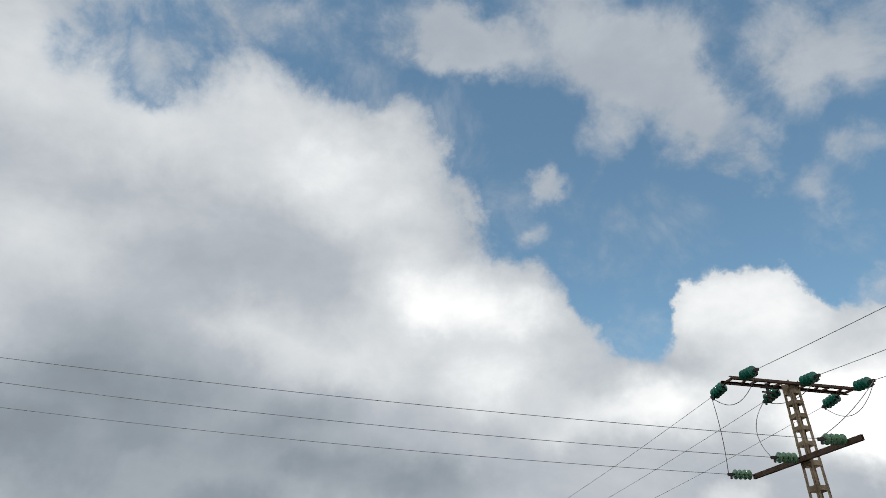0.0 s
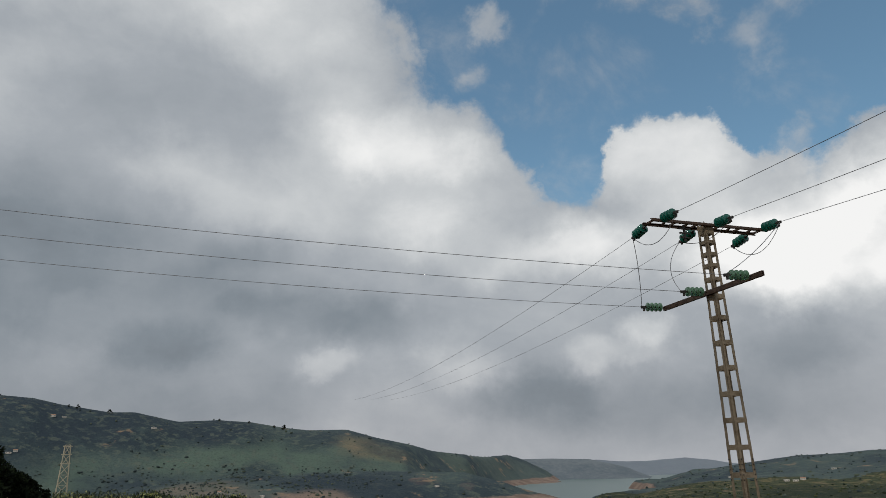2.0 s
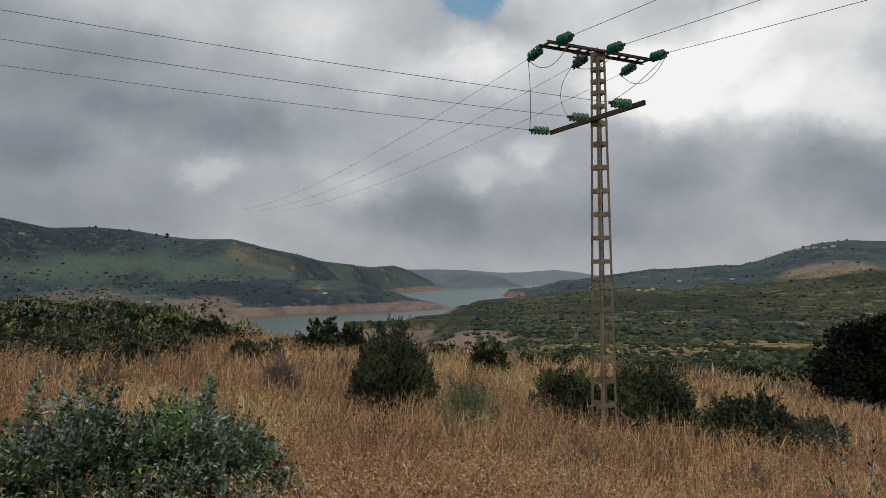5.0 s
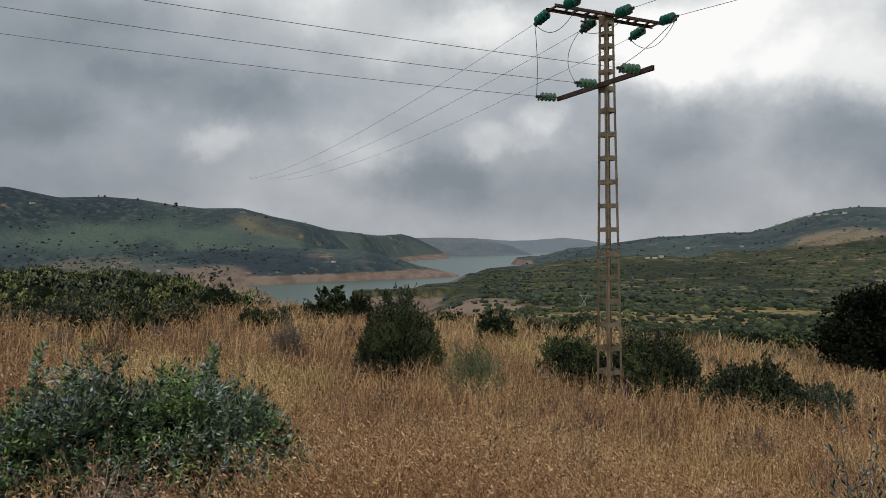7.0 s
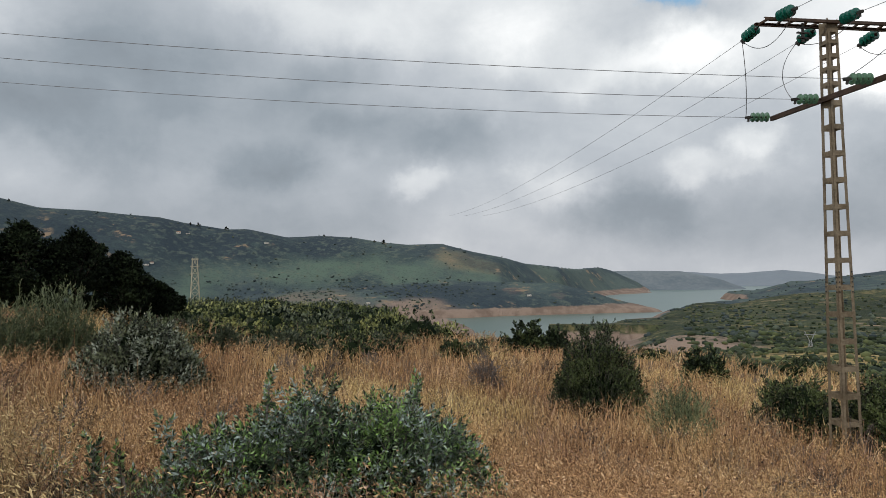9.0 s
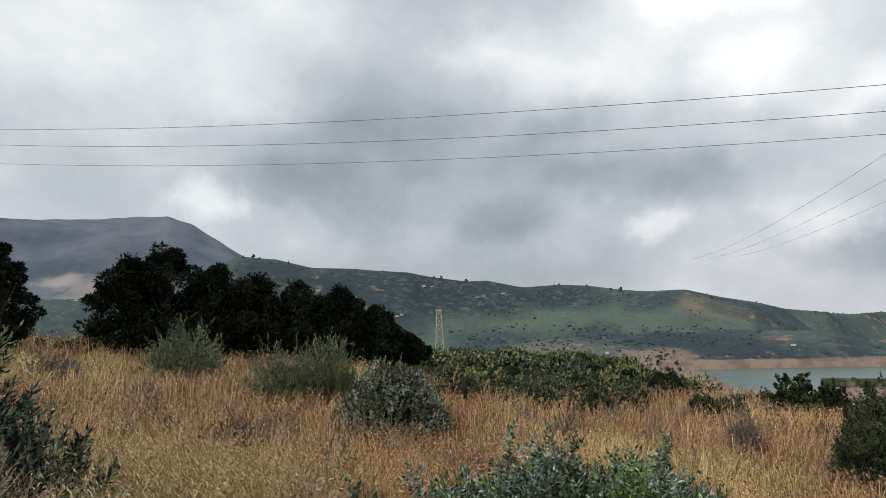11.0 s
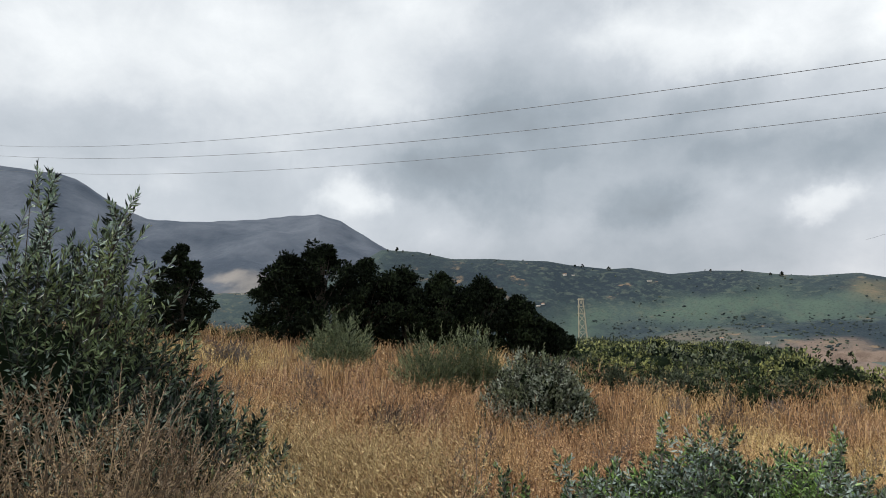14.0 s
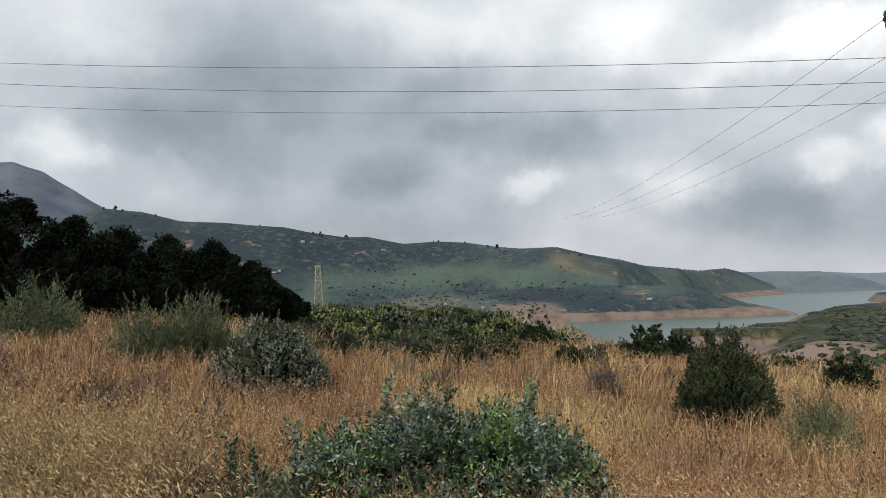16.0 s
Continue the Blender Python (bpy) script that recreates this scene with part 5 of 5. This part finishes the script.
for _ in range(110):
    x, y = polar(rng.uniform(-56, 50), math.exp(rng.uniform(math.log(8.5), math.log(36))))
    s = rng.uniform(0.5, 1.05)
    copy_thing(DRY[int(rng.integers(3))], Matrix.Translation((x, y, float(height(x, y)) - 0.05)) @ Matrix.Rotation(rng.uniform(0, 6.28), 4, "Z") @ Matrix.Diagonal((s, s, s, 1)))
scatter(24, -60, -47, 38, 60, (1, 2, 3), 0.4, 0.8)


def scrub_cover(name, label, n, az0, az1, r0, r1, size, mat):
    """Far bushes and trees, too many to count: rough small crowns scattered on the slopes."""
    bm = bmesh.new()
    bmesh.ops.create_icosphere(bm, subdivisions=1, radius=1.0)
    bv = np.array([v.co for v in bm.verts])
    bf = np.array([[v.index for v in f.verts] for f in bm.faces])
    bm.free()
    az = np.radians(rng.uniform(az0, az1, n))
    r = np.exp(rng.uniform(math.log(r0), math.log(r1), n))
    x, y = r * np.sin(az), r * np.cos(az)
    z = height(x, y)
    bare = np.zeros(n, bool)
    for a, e, reach in ((16, -6.3, 70), (19, -6.5, 55), (32.5, -6.6, 55), (36.5, -6.4, 70), (40.5, -6.2, 70)):
        bx, by, bz = ray_ground(a, e, 160)
        bare |= (np.hypot(x - bx, y - by) < reach) & (rng.uniform(size=n) < 0.55)
    keep = ~bare & (z > LAKE + 21) & (wave(x, y, 130.0, 41) + rng.normal(size=n) * 0.6 > -0.1)
    x, y, z = x[keep], y[keep], z[keep]
    k = len(x)
    s = size * rng.uniform(0.35, 1.0, k) ** 1.5 * np.clip(np.hypot(x, y) / 350, 0.45, 1.25)
    sc = np.stack([s * rng.uniform(0.7, 1.4, k), s * rng.uniform(0.7, 1.4, k), s * rng.uniform(0.55, 1.0, k)], 1)
    v = bv[None] * sc[:, None] * rng.uniform(0.65, 1.25, (k, len(bv), 1)) + np.stack([x, y, z + 0.3 * s], 1)[:, None]
    f = bf[None] + np.arange(k)[:, None, None] * len(bv)
    return tagged(put(name, np_mesh(name, v.reshape(-1, 3), f.reshape(-1, 3), (mat,))), label, "scrub", kind="stuff")


M_MIDSCRUB = leaf_material("mid_scrub", (0.014, 0.024, 0.011), (0.046, 0.065, 0.027), (0.115, 0.13, 0.052), 0.012, 0.9)
M_FARSCRUB = leaf_material("far_scrub", (0.018, 0.028, 0.018), (0.04, 0.056, 0.03), (0.07, 0.085, 0.04), 0.01, 0.9)
# far scrub again, paler and bluer for painted haze
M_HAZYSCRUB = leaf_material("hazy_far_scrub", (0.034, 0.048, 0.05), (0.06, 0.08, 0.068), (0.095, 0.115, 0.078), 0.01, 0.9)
scrub_cover("scrub", "dark scrub scattered over the near valley slopes", 4200, -30, 53, 95, 700, 2.4, M_FARSCRUB)
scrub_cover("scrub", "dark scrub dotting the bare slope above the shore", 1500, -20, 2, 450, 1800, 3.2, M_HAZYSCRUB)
scrub_cover("scrub", "dark low scrub close behind the meadow", 5000, 19, 53, 60, 420, 1.9, M_FARSCRUB)
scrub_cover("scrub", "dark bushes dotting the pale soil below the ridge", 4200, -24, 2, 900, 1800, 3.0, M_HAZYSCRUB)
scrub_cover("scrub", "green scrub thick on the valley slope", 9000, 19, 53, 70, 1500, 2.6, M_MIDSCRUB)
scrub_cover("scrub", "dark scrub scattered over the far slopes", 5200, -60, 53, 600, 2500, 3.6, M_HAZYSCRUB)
for az, dr, s in ((-6.1, 0, 9), (-6.9, 0, 5), (-19.2, 0, 8), (-21.4, 0, 7), (-22.0, 0, 5), (-37.4, 0, 9), (-38.2, 0, 5), (-36.9, 0, 5), (-8.9, 0, 5), (-11.2, 0, 5), (-34.5, 0, 5)):
    r = 2040
    x, y = polar(az, r)
    g = float(height(x, y))
    tree("ridge_tree", "small lone tree on the skyline ridge", az, r, math.degrees(math.atan2(g + s * 1.6, r)), s * 1.5, M_OAK, 14, 40, s * 0.2, s * 0.13, "trees along the ridge", trunk=s * 0.06, low=0.12)


# ---- dry grass ----
def blades(n, r0, r1, az0, az1, h0, h1, wide):
    az = np.radians(rng.uniform(az0, az1, n))
    r = np.exp(rng.uniform(math.log(r0), math.log(r1), n))
    x, y = r * np.sin(az), r * np.cos(az)
    thin = wave(x, y, 4.0, 51) * 0.5 + wave(x, y, 1.3, 53) * 0.35
    keep = (rng.uniform(size=n) < 0.72 + 0.8 * thin) & (r < np.interp(np.degrees(az), (-30, -24, -6, 2), (46, 30.5, 33, 46)))
    for bx, by, reach in CLEAR:
        keep &= (np.hypot(x - bx, y - by) > reach) | (rng.uniform(size=n) < 0.12)
    x, y, r, thin = x[keep], y[keep], r[keep], thin[keep]
    n = len(x)
    z = height(x, y)
    h = (h0 + (h1 - h0) * rng.uniform(0, 1, n) ** 1.6) * (1 + 0.5 * thin)
    w = wide * (0.35 + r / 14) * rng.uniform(0.6, 1.3, n)
    a = rng.uniform(0, 2 * np.pi, n)
    side = np.stack([np.cos(a), np.sin(a), 0 * a], 1) * w[:, None] * 0.5
    b = rng.uniform(0, 2 * np.pi, n)
    lean = np.stack([np.cos(b), np.sin(b), 0 * b], 1) * (h * rng.uniform(0.05, 0.85, n))[:, None] + np.array((0.06, -0.02, 0)) * h[:, None]
    p = np.stack([x, y, z - 0.03], 1)
    up = np.array((0, 0, 1.0)) * h[:, None]
    m = p + up * 0.6 + lean * 0.35
    t = p + up + lean
    v = np.stack([p - side, p + side, m + side * 0.8, m - side * 0.8, t], 1).reshape(-1, 3)
    k = np.arange(n)[:, None] * 5
    f = np.concatenate([k + [0, 1, 2], k + [0, 2, 3], k + [3, 2, 4]])
    return v, f, t, m, r


v, f, tip, mid, br = blades(260000, 3.4, 46, -69, 54, 0.25, 0.85, 0.010)
tagged(put("dry_grass", np_mesh("dry_grass", v, f, (M_GRASS,))), "tall dry straw-coloured grass covering the meadow", "grass", kind="stuff")
v, f, *rest = blades(45000, 0.9, 14, 54, 291, 0.25, 0.8, 0.008)
tagged(put("dry_grass", np_mesh("dry_grass", v, f, (M_GRASS,))), "dry straw-coloured grass behind the viewer", "grass", kind="stuff")
# drooping oat heads on the nearer stalks
pick = rng.uniform(size=len(tip)) < np.clip(10 / br, 0.28, 0.8)
t, m, r = tip[pick], mid[pick], br[pick]
per = 4
at = np.repeat(t, per, 0) + (np.repeat(m - t, per, 0)) * rng.uniform(0, 0.5, (len(t) * per, 1)) + rng.normal(size=(len(t) * per, 3)) * 0.018
dirs = rng.normal(size=at.shape) * 0.5 + np.array((0.5, -0.1, -0.5))
size = np.repeat(0.024 + r * 0.0018, per) * rng.uniform(0.7, 1.3, len(at))
v, f = leaves(at, dirs, size, size * 0.32)
tagged(put("oat_heads", np_mesh("oat_heads", v, f, (M_SEED,))), "pale drooping seed heads on the dry grass", "grass", kind="stuff")


# tall bright oat stalks close by
v, f, tip, mid, br = blades(17000, 3.2, 9.0, -68, -34, 0.6, 1.25, 0.010)
tagged(put("oat_stalks", np_mesh("oat_stalks", v, f, (M_OAT,))), "tall pale wild oat stalks bending over the dry grass", "grass", kind="stuff")
at = np.repeat(tip, 7, 0) + np.repeat(mid - tip, 7, 0) * rng.uniform(0, 0.7, (len(tip) * 7, 1)) + rng.normal(size=(len(tip) * 7, 3)) * 0.02
v, f = leaves(at, rng.normal(size=at.shape) * 0.35 + np.array((0.7, -0.1, -0.5)), 0.036 * rng.uniform(0.7, 1.3, len(at)), 0.0085)
tagged(put("oat_spikelets", np_mesh("oat_spikelets", v, f, (M_OAT,))), "pale hanging wild oat spikelets", "grass", kind="stuff")


def thistles(n):
    az = np.radians(rng.uniform(-52, 46, n))
    r = np.exp(rng.uniform(math.log(10), math.log(36), n))
    x, y = r * np.sin(az), r * np.cos(az)
    keep = wave(x, y, 7.0, 61) + rng.normal(size=n) * 0.35 > 0.3
    x, y = x[keep], y[keep]
    z = height(x, y)
    bm = bmesh.new()
    bmesh.ops.create_icosphere(bm, subdivisions=1, radius=1.0)
    bv = np.array([q.co for q in bm.verts])
    bf = np.array([[q.index for q in p.verts] for p in bm.faces])
    bm.free()
    k = len(x)
    s = rng.uniform(0.008, 0.017, k) * (0.5 + np.hypot(x, y) / 20)
    h = rng.uniform(0.65, 1.1, k)
    v = bv[None] * s[:, None, None] * np.array((1, 1, 1.15)) * rng.uniform(0.8, 1.25, (k, len(bv), 1)) + np.stack([x, y, z + h], 1)[:, None]
    f = bf[None] + np.arange(k)[:, None, None] * len(bv)
    tagged(put("thistle_heads", np_mesh("thistle_heads", v.reshape(-1, 3), f.reshape(-1, 3), (M_THISTLE,))), "dry dark brown thistle heads above the grass", "thistle", kind="stuff")
    lines = [np.array([(a, b, c), (a + 0.02, b, c + e * 0.5), (a, b, c + e)]) for a, b, c, e in zip(x, y, z, h)]
    v, f = tubes(lines, [(0.004, 0.003)] * k, 3)
    tagged(put("thistle_stalks", np_mesh("thistle_stalks", v, f, (M_GRASS,))), "thin dry brown thistle stalks", "thistle", kind="stuff")


thistles(2600)
